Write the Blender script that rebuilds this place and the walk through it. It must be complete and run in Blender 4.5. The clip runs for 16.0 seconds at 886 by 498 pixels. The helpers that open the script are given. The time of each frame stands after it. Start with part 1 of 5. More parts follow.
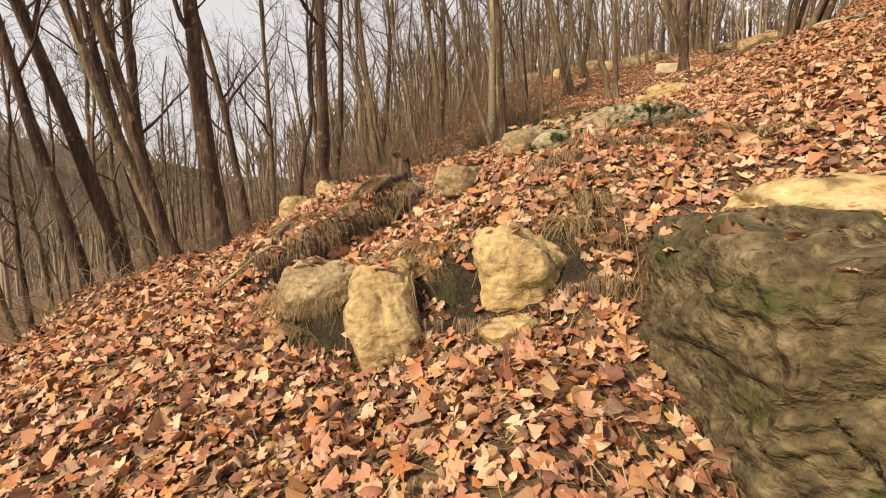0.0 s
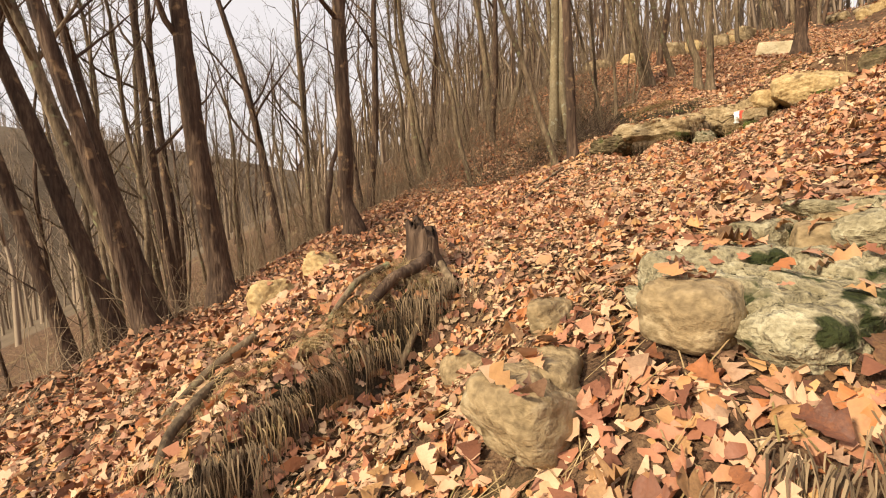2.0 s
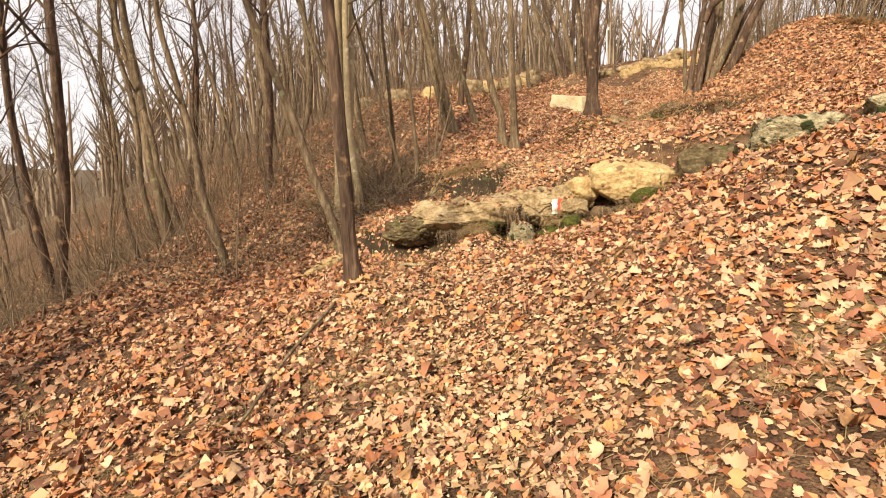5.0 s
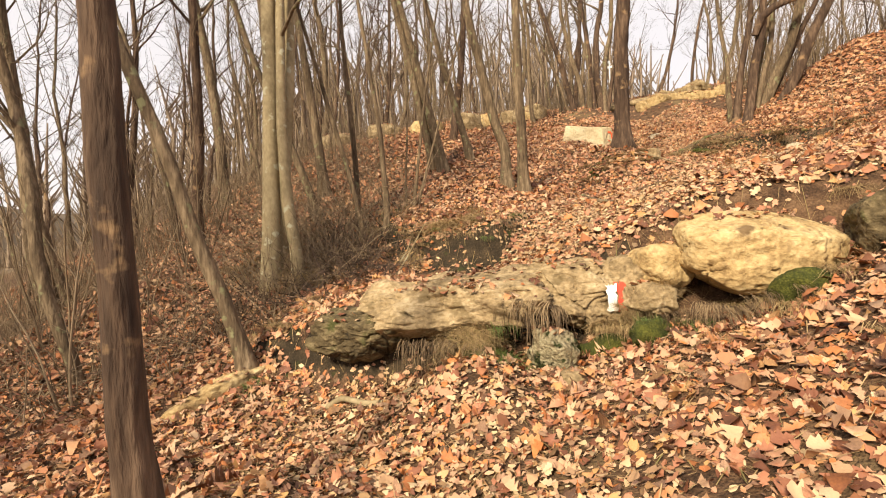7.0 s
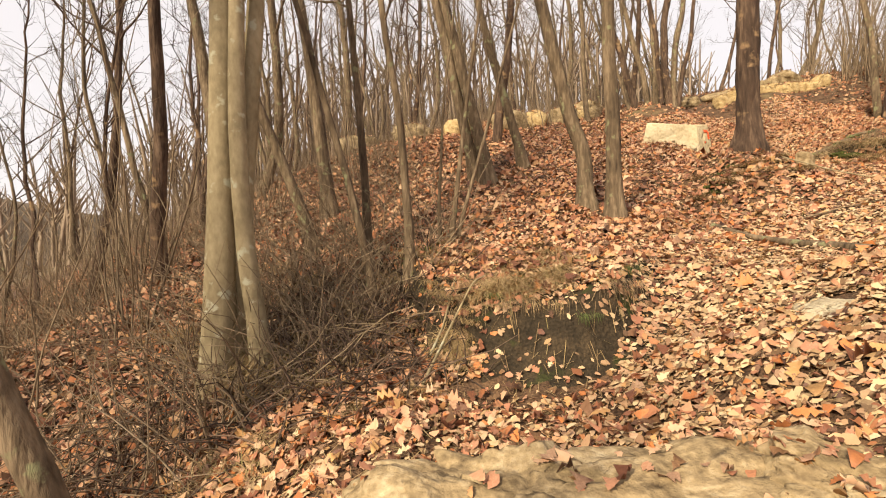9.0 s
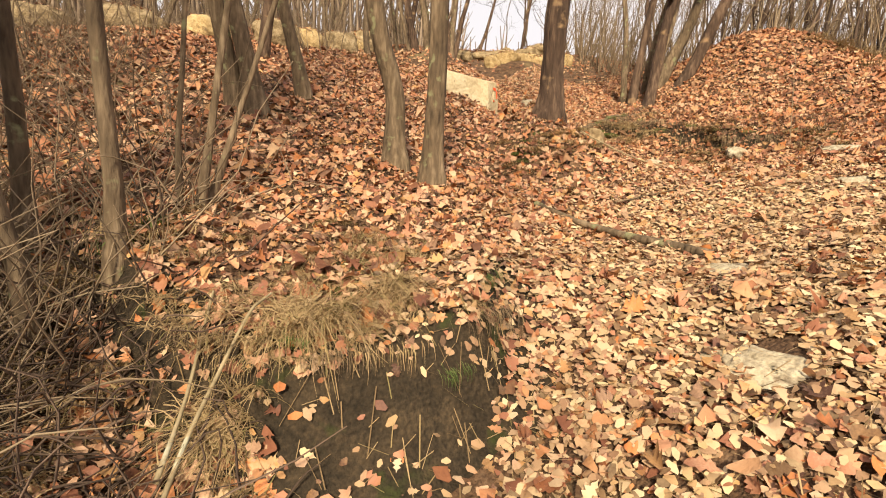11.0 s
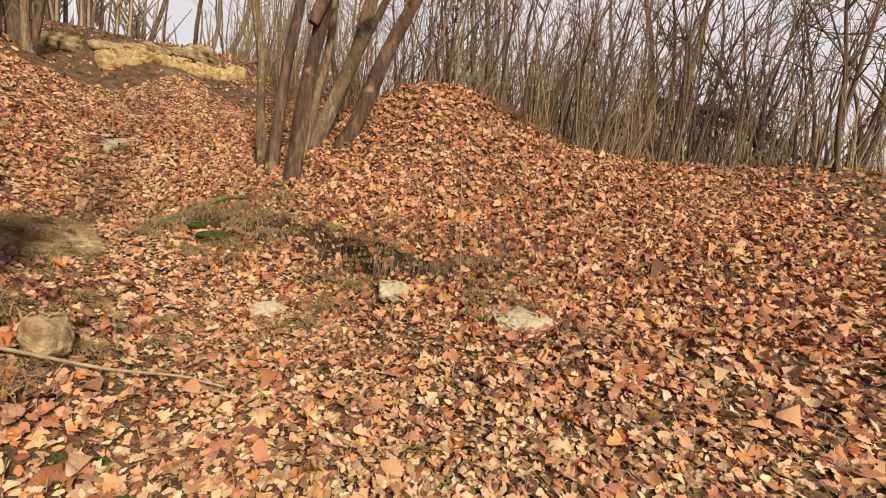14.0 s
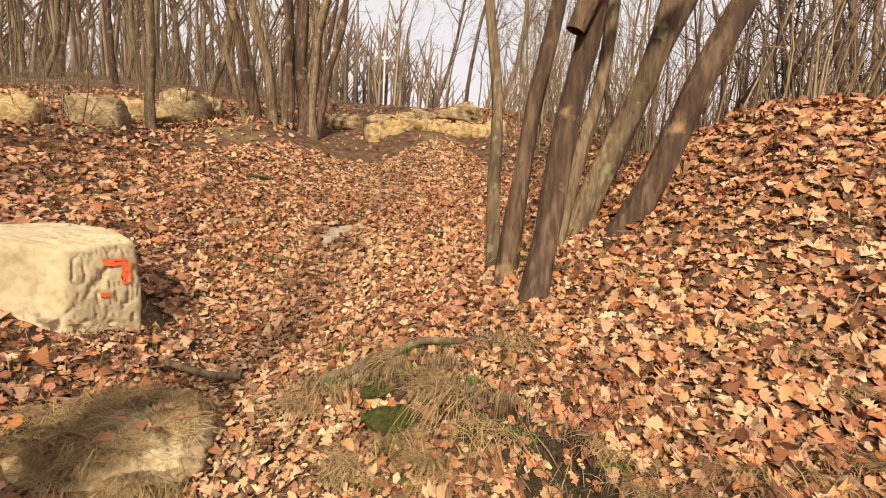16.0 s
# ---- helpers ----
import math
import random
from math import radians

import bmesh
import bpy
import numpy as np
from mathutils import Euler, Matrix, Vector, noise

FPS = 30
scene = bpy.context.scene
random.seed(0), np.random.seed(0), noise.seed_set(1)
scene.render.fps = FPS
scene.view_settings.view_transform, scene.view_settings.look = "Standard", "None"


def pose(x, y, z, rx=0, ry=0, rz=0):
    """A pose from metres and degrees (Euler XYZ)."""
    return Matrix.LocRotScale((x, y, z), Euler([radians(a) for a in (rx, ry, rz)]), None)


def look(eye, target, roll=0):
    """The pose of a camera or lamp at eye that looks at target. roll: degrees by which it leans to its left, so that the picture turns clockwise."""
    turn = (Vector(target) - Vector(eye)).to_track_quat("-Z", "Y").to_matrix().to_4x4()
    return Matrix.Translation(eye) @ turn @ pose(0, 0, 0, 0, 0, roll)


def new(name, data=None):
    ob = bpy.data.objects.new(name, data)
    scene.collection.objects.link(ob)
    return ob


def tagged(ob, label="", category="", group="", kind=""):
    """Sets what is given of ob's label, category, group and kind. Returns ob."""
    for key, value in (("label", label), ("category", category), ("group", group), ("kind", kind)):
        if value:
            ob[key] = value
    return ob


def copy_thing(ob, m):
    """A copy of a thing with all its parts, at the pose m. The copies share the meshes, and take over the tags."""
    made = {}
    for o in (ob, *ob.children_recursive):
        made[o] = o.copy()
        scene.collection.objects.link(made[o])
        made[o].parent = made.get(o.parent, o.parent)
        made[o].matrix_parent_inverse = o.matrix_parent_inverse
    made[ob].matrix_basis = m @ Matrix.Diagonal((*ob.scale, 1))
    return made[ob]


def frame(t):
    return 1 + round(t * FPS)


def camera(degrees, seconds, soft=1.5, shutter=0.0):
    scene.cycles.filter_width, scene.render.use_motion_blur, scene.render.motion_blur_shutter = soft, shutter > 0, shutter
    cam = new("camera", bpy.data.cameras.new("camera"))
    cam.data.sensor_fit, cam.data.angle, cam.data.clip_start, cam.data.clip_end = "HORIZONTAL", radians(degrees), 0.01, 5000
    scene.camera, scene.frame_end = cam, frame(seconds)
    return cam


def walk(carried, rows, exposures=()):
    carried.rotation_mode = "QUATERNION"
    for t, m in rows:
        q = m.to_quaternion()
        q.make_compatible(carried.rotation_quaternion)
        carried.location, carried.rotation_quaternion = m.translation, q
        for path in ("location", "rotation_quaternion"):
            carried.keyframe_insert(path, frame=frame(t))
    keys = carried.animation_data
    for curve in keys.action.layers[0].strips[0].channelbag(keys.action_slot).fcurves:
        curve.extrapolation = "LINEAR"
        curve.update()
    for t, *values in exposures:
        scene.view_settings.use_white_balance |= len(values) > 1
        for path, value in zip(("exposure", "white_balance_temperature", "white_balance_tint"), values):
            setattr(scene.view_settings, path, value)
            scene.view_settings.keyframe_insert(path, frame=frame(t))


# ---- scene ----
cam = camera(86.9, 16.0, soft=1.1)
PATH = [
    (0, (0.103, 0.172, 1.494), (0.076, 2.165, 1.327), -2.0),
    (0.2, (0.117, 0.305, 1.575), (0.04, 2.299, 1.431), -3.1),
    (0.5, (0.117, 0.597, 1.722), (0.019, 2.587, 1.548), -2.4),
    (1, (0.148, 1.101, 1.964), (0.026, 3.089, 1.778), -2.4),
    (1.5, (0.113, 1.607, 2.09), (-0.074, 3.588, 1.888), -2.7),
    (2, (0.14, 2.047, 2.186), (-0.114, 4.021, 1.987), -2.8),
    (2.5, (0.067, 2.328, 2.364), (-0.143, 4.303, 2.135), -2.6),
    (3, (-0.029, 2.698, 2.644), (-0.056, 4.686, 2.432), -2.6),
    (3.5, (0.118, 2.986, 2.938), (0.271, 4.965, 2.691), -2.7),
    (4, (0.359, 3.433, 3.028), (0.661, 5.386, 2.723), -2.6),
    (4.5, (0.588, 4.071, 3.087), (1.065, 5.994, 2.813), -2.4),
    (4.7, (0.689, 4.241, 3.25), (1.206, 6.157, 3.003), -2.4),
    (6.8, (1.7, 6.772, 3.597), (2.22, 8.702, 3.546), -2.7),
    (7, (1.764, 6.952, 3.654), (2.296, 8.88, 3.619), -2.7),
    (7.5, (1.916, 7.553, 3.663), (2.411, 9.491, 3.653), -3.0),
    (8, (2.14, 8.125, 3.681), (2.541, 10.084, 3.696), -3.0),
    (8.2, (2.175, 8.332, 3.771), (2.54, 10.299, 3.782), -2.9),
    (10.3, (2.117, 10.054, 4.239), (3.004, 11.841, 4.099), 1.4),
    (10.4, (2.152, 10.116, 4.249), (3.104, 11.867, 4.089), 1.6),
    (10.5, (2.205, 10.164, 4.263), (3.216, 11.881, 4.092), 1.7),
    (11, (2.413, 10.342, 4.314), (3.718, 11.832, 4.033), 2.5),
    (11.5, (2.731, 10.637, 4.533), (4.186, 11.98, 4.254), 2.7),
    (12, (3.205, 10.896, 4.889), (4.812, 12.061, 4.644), 3.3),
    (12.5, (3.679, 10.944, 5.089), (5.448, 11.843, 4.837), 3.6),
    (13, (4.375, 10.942, 5.241), (6.263, 11.539, 4.96), 3.7),
    (13.5, (5.109, 10.856, 5.352), (7.015, 11.404, 5.087), 3.8),
    (14, (5.669, 10.992, 5.559), (7.563, 11.596, 5.346), 3.9),
    (14.5, (6.274, 11.13, 5.802), (8.108, 11.903, 5.605), 3.6),
    (15, (6.89, 11.278, 5.971), (8.576, 12.337, 5.789), 3.2),
    (15.4, (7.138, 11.641, 5.994), (8.651, 12.939, 5.829), 3.0),
    (15.5, (7.243, 11.765, 6.021), (8.709, 13.117, 5.868), 2.8),
    (16, (7.633, 12.241, 6.105), (8.916, 13.771, 5.988), 2.5),
]
walk(cam, [(t, look(eye, target, roll)) for t, eye, target, roll in PATH], [(0, 0.0), (2.5, 0.24), (4.5, 0.36), (8, 0.28), (10.5, 0.30), (12.5, 0.16), (14.5, -0.08), (16, 0.14)])

# ---- light ----
SUN_EL, SUN_AZ = radians(34), math.atan2(-0.72, -0.69)
world = bpy.data.worlds.new("world")
scene.world = world
world.use_nodes = True
wn = world.node_tree.nodes
sky = wn.new("ShaderNodeTexSky")
sky.sky_type, sky.sun_disc = "NISHITA", False
sky.sun_elevation, sky.sun_rotation = SUN_EL, SUN_AZ
sky.air_density, sky.dust_density = 1.0, 3.0
haze = wn.new("ShaderNodeMix")
haze.data_type = "RGBA"
haze.inputs[0].default_value = 0.75
haze.inputs[7].default_value = (13.2, 12.2, 11.9, 1)
world.node_tree.links.new(sky.outputs[0], haze.inputs[6])
world.node_tree.links.new(haze.outputs[2], wn["Background"].inputs[0])
wn["Background"].inputs[1].default_value = 0.078
sun = new("sun", bpy.data.lights.new("sun", "SUN"))
sun.data.energy, sun.data.angle, sun.data.color = 6.0, radians(7.0), (1.0, 0.875, 0.65)
sun.matrix_world = look((60 * math.sin(SUN_AZ), 60 * math.cos(SUN_AZ), 60 * math.tan(SUN_EL)), (0, 0, 0))


# ---- materials ----
def material(name, ramp, scale=4.0, fine=60.0, rough=0.85, bump=0.5, bump_scale=30.0, stretch=(1, 1, 1), island=0.0, translucent=0.0, spots=None, spec=0.25, depth=0.02):
    m = bpy.data.materials.new(name)
    m.use_nodes = True
    nt = m.node_tree
    n, li = nt.nodes, nt.links
    b = n["Principled BSDF"]
    b.inputs["Roughness"].default_value = rough
    b.inputs["Specular IOR Level"].default_value = spec
    tc, mp = n.new("ShaderNodeTexCoord"), n.new("ShaderNodeMapping")
    mp.inputs["Scale"].default_value = stretch
    li.new(tc.outputs["Object"], mp.inputs[0])
    big, small = n.new("ShaderNodeTexNoise"), n.new("ShaderNodeTexNoise")
    big.inputs["Scale"].default_value, big.inputs["Detail"].default_value = scale, 5
    small.inputs["Scale"].default_value, small.inputs["Detail"].default_value = fine, 4
    for t in (big, small):
        li.new(mp.outputs[0], t.inputs["Vector"])
    mix = n.new("ShaderNodeMath")
    mix.operation = "MULTIPLY_ADD"
    mix.inputs[1].default_value = 0.45
    li.new(small.outputs[0], mix.inputs[0])
    off = n.new("ShaderNodeMath")
    off.operation = "MULTIPLY"
    off.inputs[1].default_value = 0.55
    li.new(big.outputs[0], off.inputs[0])
    li.new(off.outputs[0], mix.inputs[2])
    fac = mix.outputs[0]
    if island:
        geo, blend = n.new("ShaderNodeNewGeometry"), n.new("ShaderNodeMix")
        blend.inputs[0].default_value = island
        li.new(fac, blend.inputs[2])
        li.new(geo.outputs["Random Per Island"], blend.inputs[3])
        fac = blend.outputs[0]
    r = n.new("ShaderNodeValToRGB")
    e = r.color_ramp.elements
    while len(e) < len(ramp):
        e.new(0.5)
    lo, hi = (0.0, 1.0) if island > 0.6 else (0.3, 0.7)
    for k, c in enumerate(ramp):
        e[k].position = lo + (hi - lo) * k / (len(ramp) - 1)
        e[k].color = (*c, 1)
    li.new(fac, r.inputs[0])
    col = r.outputs[0]
    if spots:
        sc, lo, hi, c = spots
        sn, sr, sm = n.new("ShaderNodeTexNoise"), n.new("ShaderNodeMapRange"), n.new("ShaderNodeMix")
        sn.inputs["Scale"].default_value, sn.inputs["Detail"].default_value = sc, 6
        li.new(tc.outputs["Object"], sn.inputs["Vector"])
        sr.inputs[1].default_value, sr.inputs[2].default_value = lo, hi
        li.new(sn.outputs[0], sr.inputs[0])
        sm.data_type = "RGBA"
        sm.inputs[7].default_value = (*c, 1)
        li.new(sr.outputs[0], sm.inputs[0])
        li.new(col, sm.inputs[6])
        col = sm.outputs[2]
    li.new(col, b.inputs["Base Color"])
    bn, bp = n.new("ShaderNodeTexNoise"), n.new("ShaderNodeBump")
    bn.inputs["Scale"].default_value, bn.inputs["Detail"].default_value = bump_scale, 6
    li.new(mp.outputs[0], bn.inputs["Vector"])
    bp.inputs["Strength"].default_value, bp.inputs["Distance"].default_value = bump, depth
    li.new(bn.outputs[0], bp.inputs["Height"])
    li.new(bp.outputs[0], b.inputs["Normal"])
    if translucent:
        tr, ms = n.new("ShaderNodeBsdfTranslucent"), n.new("ShaderNodeMixShader")
        li.new(col, tr.inputs[0])
        ms.inputs[0].default_value = translucent
        li.new(b.outputs[0], ms.inputs[1])
        li.new(tr.outputs[0], ms.inputs[2])
        li.new(ms.outputs[0], n["Material Output"].inputs[0])
    return m


SOIL = material("leaf_mould", [(0.022, 0.013, 0.008), (0.07, 0.038, 0.021), (0.15, 0.085, 0.046), (0.24, 0.15, 0.085)], 9, 75, 0.95, 1.0, 60, depth=0.03, spots=(1.1, 0.58, 0.72, (0.20, 0.145, 0.07)))
LEAF = material("dry_oak_leaf", [(0.045, 0.017, 0.010), (0.22, 0.085, 0.046), (0.42, 0.18, 0.10), (0.52, 0.285, 0.165), (0.60, 0.38, 0.23), (0.11, 0.042, 0.025), (0.52, 0.19, 0.06), (0.62, 0.43, 0.27), (0.34, 0.14, 0.075), (0.54, 0.30, 0.12), (0.07, 0.030, 0.019), (0.60, 0.36, 0.21)], 30, 160, 0.6, 0.4, 120, island=0.9, translucent=0.10, depth=0.004, spec=0.35)
LEAF_WORN = material("trodden_leaf", [(0.18, 0.085, 0.045), (0.42, 0.26, 0.14), (0.58, 0.41, 0.235), (0.28, 0.155, 0.085), (0.63, 0.48, 0.29), (0.48, 0.30, 0.145), (0.09, 0.045, 0.023), (0.56, 0.40, 0.22)], 30, 160, 0.7, 0.4, 120, island=0.9, translucent=0.05, depth=0.004, spec=0.3)
LEAF_FAR = material("leaf_litter", [(0.045, 0.018, 0.010), (0.21, 0.085, 0.044), (0.38, 0.165, 0.082), (0.46, 0.26, 0.13), (0.10, 0.041, 0.023), (0.36, 0.135, 0.052), (0.50, 0.32, 0.18), (0.27, 0.112, 0.06)], 5, 30, 0.7, 0.3, 60, island=0.88, spec=0.3)
BARK = material("bark", [(0.03, 0.02, 0.012), (0.13, 0.09, 0.054), (0.31, 0.225, 0.14)], 6, 38, 0.92, 1.0, 22, (1, 1, 0.22), depth=0.03, spots=(9, 0.60, 0.68, (0.20, 0.19, 0.10)))
BARK_DARK = material("dark_bark", [(0.02, 0.012, 0.009), (0.075, 0.046, 0.03), (0.20, 0.13, 0.085)], 6, 34, 0.93, 1.0, 20, (1, 1, 0.18), depth=0.04, spots=(5, 0.6, 0.7, (0.27, 0.17, 0.09)))
BARK_SMOOTH = material("smooth_bark", [(0.15, 0.11, 0.06), (0.27, 0.21, 0.12), (0.38, 0.30, 0.18)], 5, 30, 0.8, 0.4, 30, (1, 1, 0.5), depth=0.01, spots=(9, 0.6, 0.66, (0.40, 0.37, 0.26)))
TWIG = material("twig", [(0.10, 0.07, 0.042), (0.22, 0.155, 0.095), (0.36, 0.27, 0.17)], 3, 20, 0.85, 0.2, 40, island=0.7)
TWIG_DARK = material("dark_twig", [(0.03, 0.02, 0.014), (0.09, 0.058, 0.04), (0.19, 0.125, 0.085)], 3, 20, 0.85, 0.2, 40, island=0.7)
GRASS = material("dry_grass", [(0.14, 0.09, 0.045), (0.28, 0.185, 0.09), (0.46, 0.33, 0.17), (0.35, 0.235, 0.115), (0.20, 0.18, 0.06)], 6, 30, 0.8, 0.1, 40, island=0.9, translucent=0.2)
GREEN = material("green_grass", [(0.05, 0.08, 0.02), (0.10, 0.14, 0.035), (0.20, 0.20, 0.07)], 6, 30, 0.8, 0.1, 40, island=0.9, translucent=0.2)
MOSS = material("moss", [(0.02, 0.022, 0.007), (0.065, 0.072, 0.014), (0.17, 0.165, 0.03)], 14, 90, 0.97, 1.0, 110, depth=0.03)
ROCK_YELLOW = material("ochre_sandstone", [(0.17, 0.10, 0.04), (0.43, 0.30, 0.14), (0.60, 0.47, 0.26)], 5, 34, 0.9, 1.0, 16, (1, 1, 1.25), depth=0.03, spots=(7, 0.56, 0.68, (0.17, 0.11, 0.055)))
ROCK_PALE = material("pale_sandstone", [(0.08, 0.052, 0.027), (0.30, 0.215, 0.115), (0.50, 0.395, 0.245)], 5, 34, 0.9, 1.0, 16, (1, 1, 1.25), depth=0.03, spots=(8, 0.55, 0.68, (0.17, 0.12, 0.06)))
ROCK_DARK = material("weathered_sandstone", [(0.028, 0.02, 0.012), (0.105, 0.076, 0.038), (0.27, 0.205, 0.115)], 6, 30, 0.93, 1.0, 18, (1, 1, 1.25), depth=0.05, spots=(6, 0.55, 0.68, (0.055, 0.055, 0.015)))
ROCK_GREY = material("lichened_stone", [(0.10, 0.08, 0.045), (0.30, 0.25, 0.15), (0.52, 0.46, 0.31)], 11, 60, 0.92, 1.0, 30, (1, 1, 1.25), depth=0.04, spots=(9, 0.54, 0.60, (0.03, 0.035, 0.01)))
PAINT_WHITE = material("white_paint", [(0.72, 0.71, 0.68), (0.82, 0.81, 0.79)], 12, 80, 0.7, 0.3, 60, depth=0.004)
PAINT_RED = material("red_paint", [(0.52, 0.05, 0.03), (0.66, 0.085, 0.05)], 12, 80, 0.7, 0.3, 60, depth=0.004)
PAINT_ORANGE = material("orange_red_paint", [(0.75, 0.10, 0.03), (0.85, 0.16, 0.06)], 12, 80, 0.6, 0.3, 60, depth=0.004)
FAR_TWIG = material("far_bare_wood", [(0.16, 0.115, 0.08), (0.25, 0.185, 0.13), (0.34, 0.255, 0.18)], 3, 20, 0.9, 0.2, 40, island=0.7)
ROCK_WORN = material("worn_white_bedrock", [(0.20, 0.15, 0.09), (0.42, 0.35, 0.24), (0.55, 0.48, 0.35)], 7, 50, 0.9, 1.0, 30, depth=0.02, spots=(9, 0.58, 0.68, (0.16, 0.11, 0.07)))
# damp dark earth of the banks; under the ledge its darkness paints in shade
SOIL_DARK = material("damp_earth_and_recess_shade", [(0.012, 0.009, 0.005), (0.04, 0.028, 0.016), (0.09, 0.06, 0.032)], 9, 75, 0.95, 1.0, 50, depth=0.03, spots=(6, 0.60, 0.70, (0.04, 0.045, 0.012)))
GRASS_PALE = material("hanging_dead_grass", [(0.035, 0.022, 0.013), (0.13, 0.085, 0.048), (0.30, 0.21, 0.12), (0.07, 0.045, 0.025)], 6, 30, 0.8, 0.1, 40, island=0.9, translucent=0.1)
CUT_STONE = material("pale_cut_sandstone", [(0.36, 0.27, 0.15), (0.52, 0.42, 0.26), (0.64, 0.54, 0.37)], 4, 30, 0.9, 0.5, 20, depth=0.01, spots=(5, 0.64, 0.70, (0.12, 0.08, 0.05)))
METAL_WHITE = material("white_coated_metal", [(0.66, 0.66, 0.66), (0.8, 0.8, 0.8)], 12, 80, 0.4, 0.1, 60, depth=0.002, spec=0.5)
HILL = material("bare_woodland_floor", [(0.07, 0.05, 0.03), (0.12, 0.085, 0.052), (0.17, 0.12, 0.075)], 0.05, 0.8, 0.95, 0.3, 2)

# ---- ground shape ----
BROAD = [
    (32.0, -4.0, 12, -8.47), (34.0, 34.0, 12, -3.28), (30.0, 14.0, 7, -3.82), (-14.0, 20.0, 7, -3.82),
    (-14.0, 8.0, 7, -3.6), (8.0, 34.0, 7, 0.98), (-14.0, -6.0, 7, -2.02), (-16.0, 34.0, 7, -2.29),
    (30.0, 24.0, 4.5, -1.28), (2.0, 20.0, 4.5, 0.89), (-4.0, 18.0, 4.5, -0.87), (22.0, 18.0, 4.5, -0.76),
    (-10.0, 14.0, 4.5, -0.99), (6.0, 26.0, 4.5, 0.69), (18.0, -6.0, 4.5, 0.71), (-8.0, -2.0, 4.5, -0.53),
    (26.0, 34.0, 4.5, 0.4), (8.0, 13.6, 3, -0.79), (2.4, 10.3, 3, -0.52), (12.2, 17.9, 3, -0.82), (15.2, 6.4, 2.6, 0.85), (18.7, 10.9, 2.6, -0.65),
    (0.0, -2.0, 3, -1.01), (16.0, 15.0, 2.5, -0.35), (11.9, 13.1, 1.5, 0.46),
]
LOCAL = [
    (12.2, 13.4, 1.4, 0.38), (0.0, 12.0, 1.5, -0.44), (1.7, 6.8, 1.5, -0.25), (5.0, 7.2, 1.5, 0.26), (8.9, 15.7, 1.0, -0.48),
    (5.4, 11.7, 1.0, -0.25), (7.2, 15.4, 1.0, 0.26), (-1.6, 7.5, 1.0, -0.29), (3.2, 10.9, 1.0, -0.25),
    (10.2, 19.6, 1.0, 0.49), (12.9, 19.4, 1.0, 0.43), (6.7, 13.6, 0.7, 0.46), (0.8, 3.2, 0.7, 0.27),
    (19.1, 11.1, 0.7, 0.25), (1.2, 8.8, 0.7, 0.28), (-1.0, 5.1, 0.7, 0.21), (5.7, 13.2, 0.7, -0.22),
    (8.4, 12.8, 0.7, -0.21), (-3.2, 7.2, 0.7, -0.2), (-4.4, 5.8, 0.5, 0.25), (-1.2, 8.6, 0.5, -0.25),
    (2.6, 9.7, 0.5, 0.28), (-0.4, 4.3, 0.5, -0.16), (-3.8, 6.7, 0.5, 0.25),
]
LEDGE = [(1.0, 11.5), (2.0, 10.58), (3.0, 10.15), (3.85, 9.85), (5.0, 9.15), (6.2, 7.9)]
TRAIL = [(0, -4), (0, 0), (0.1, 3), (1.7, 6.8), (2.1, 9.0), (2.2, 10.2), (3.7, 10.9), (6.3, 11.1), (7.6, 12.2), (8.8, 14.5), (10.0, 16.5), (12.0, 19), (15, 23), (21, 33)]
# small banks and cuts: place, length and width, turn, height
BANKS = [(0.1, 1.95, 0.7, 0.28, 0, -0.06), (1.3, 1.2, 0.75, 1.0, 0, -0.30), (0.1, 1.7, 0.7, 0.25, 0, -0.08), (7.9, 15.15, 0.6, 0.4, 0, -0.12)]
# short broken faces of earth: line, half height (raised on its left), steepness, reach
FACES = [
    ([(-1.15, 2.9), (-0.92, 3.3), (-0.74, 3.8), (-0.5, 4.35), (-0.12, 4.95)], 0.15, 0.06, 0.5),
    ([(-0.9, 2.5), (-0.4, 2.22), (0.2, 2.2), (0.7, 2.2)], 0.10, 0.06, 0.4),
    ([(4.1, 11.85), (3.75, 11.5), (3.3, 11.5), (2.95, 11.7), (2.72, 12.2), (2.62, 12.9), (2.7, 13.6)], -0.15, 0.08, 0.55),
    ([(8.7, 14.75), (8.95, 14.42), (9.15, 14.1), (9.2, 13.7), (9.2, 13.2), (9.12, 12.7), (9.15, 12.1), (9.3, 11.5)], 0.10, 0.07, 0.5),
]


def lattice(ix, iy, seed):
    v = np.sin(ix * 127.1 + iy * 311.7 + seed * 74.7) * 43758.5453
    return v - np.floor(v)


def soft_noise(x, y, seed=0):
    ix, iy = np.floor(x), np.floor(y)
    fx, fy = x - ix, y - iy
    fx, fy = fx * fx * (3 - 2 * fx), fy * fy * (3 - 2 * fy)
    a, b = lattice(ix, iy, seed), lattice(ix + 1, iy, seed)
    c, d = lattice(ix, iy + 1, seed), lattice(ix + 1, iy + 1, seed)
    return (a * (1 - fx) + b * fx) * (1 - fy) + (c * (1 - fx) + d * fx) * fy - 0.5


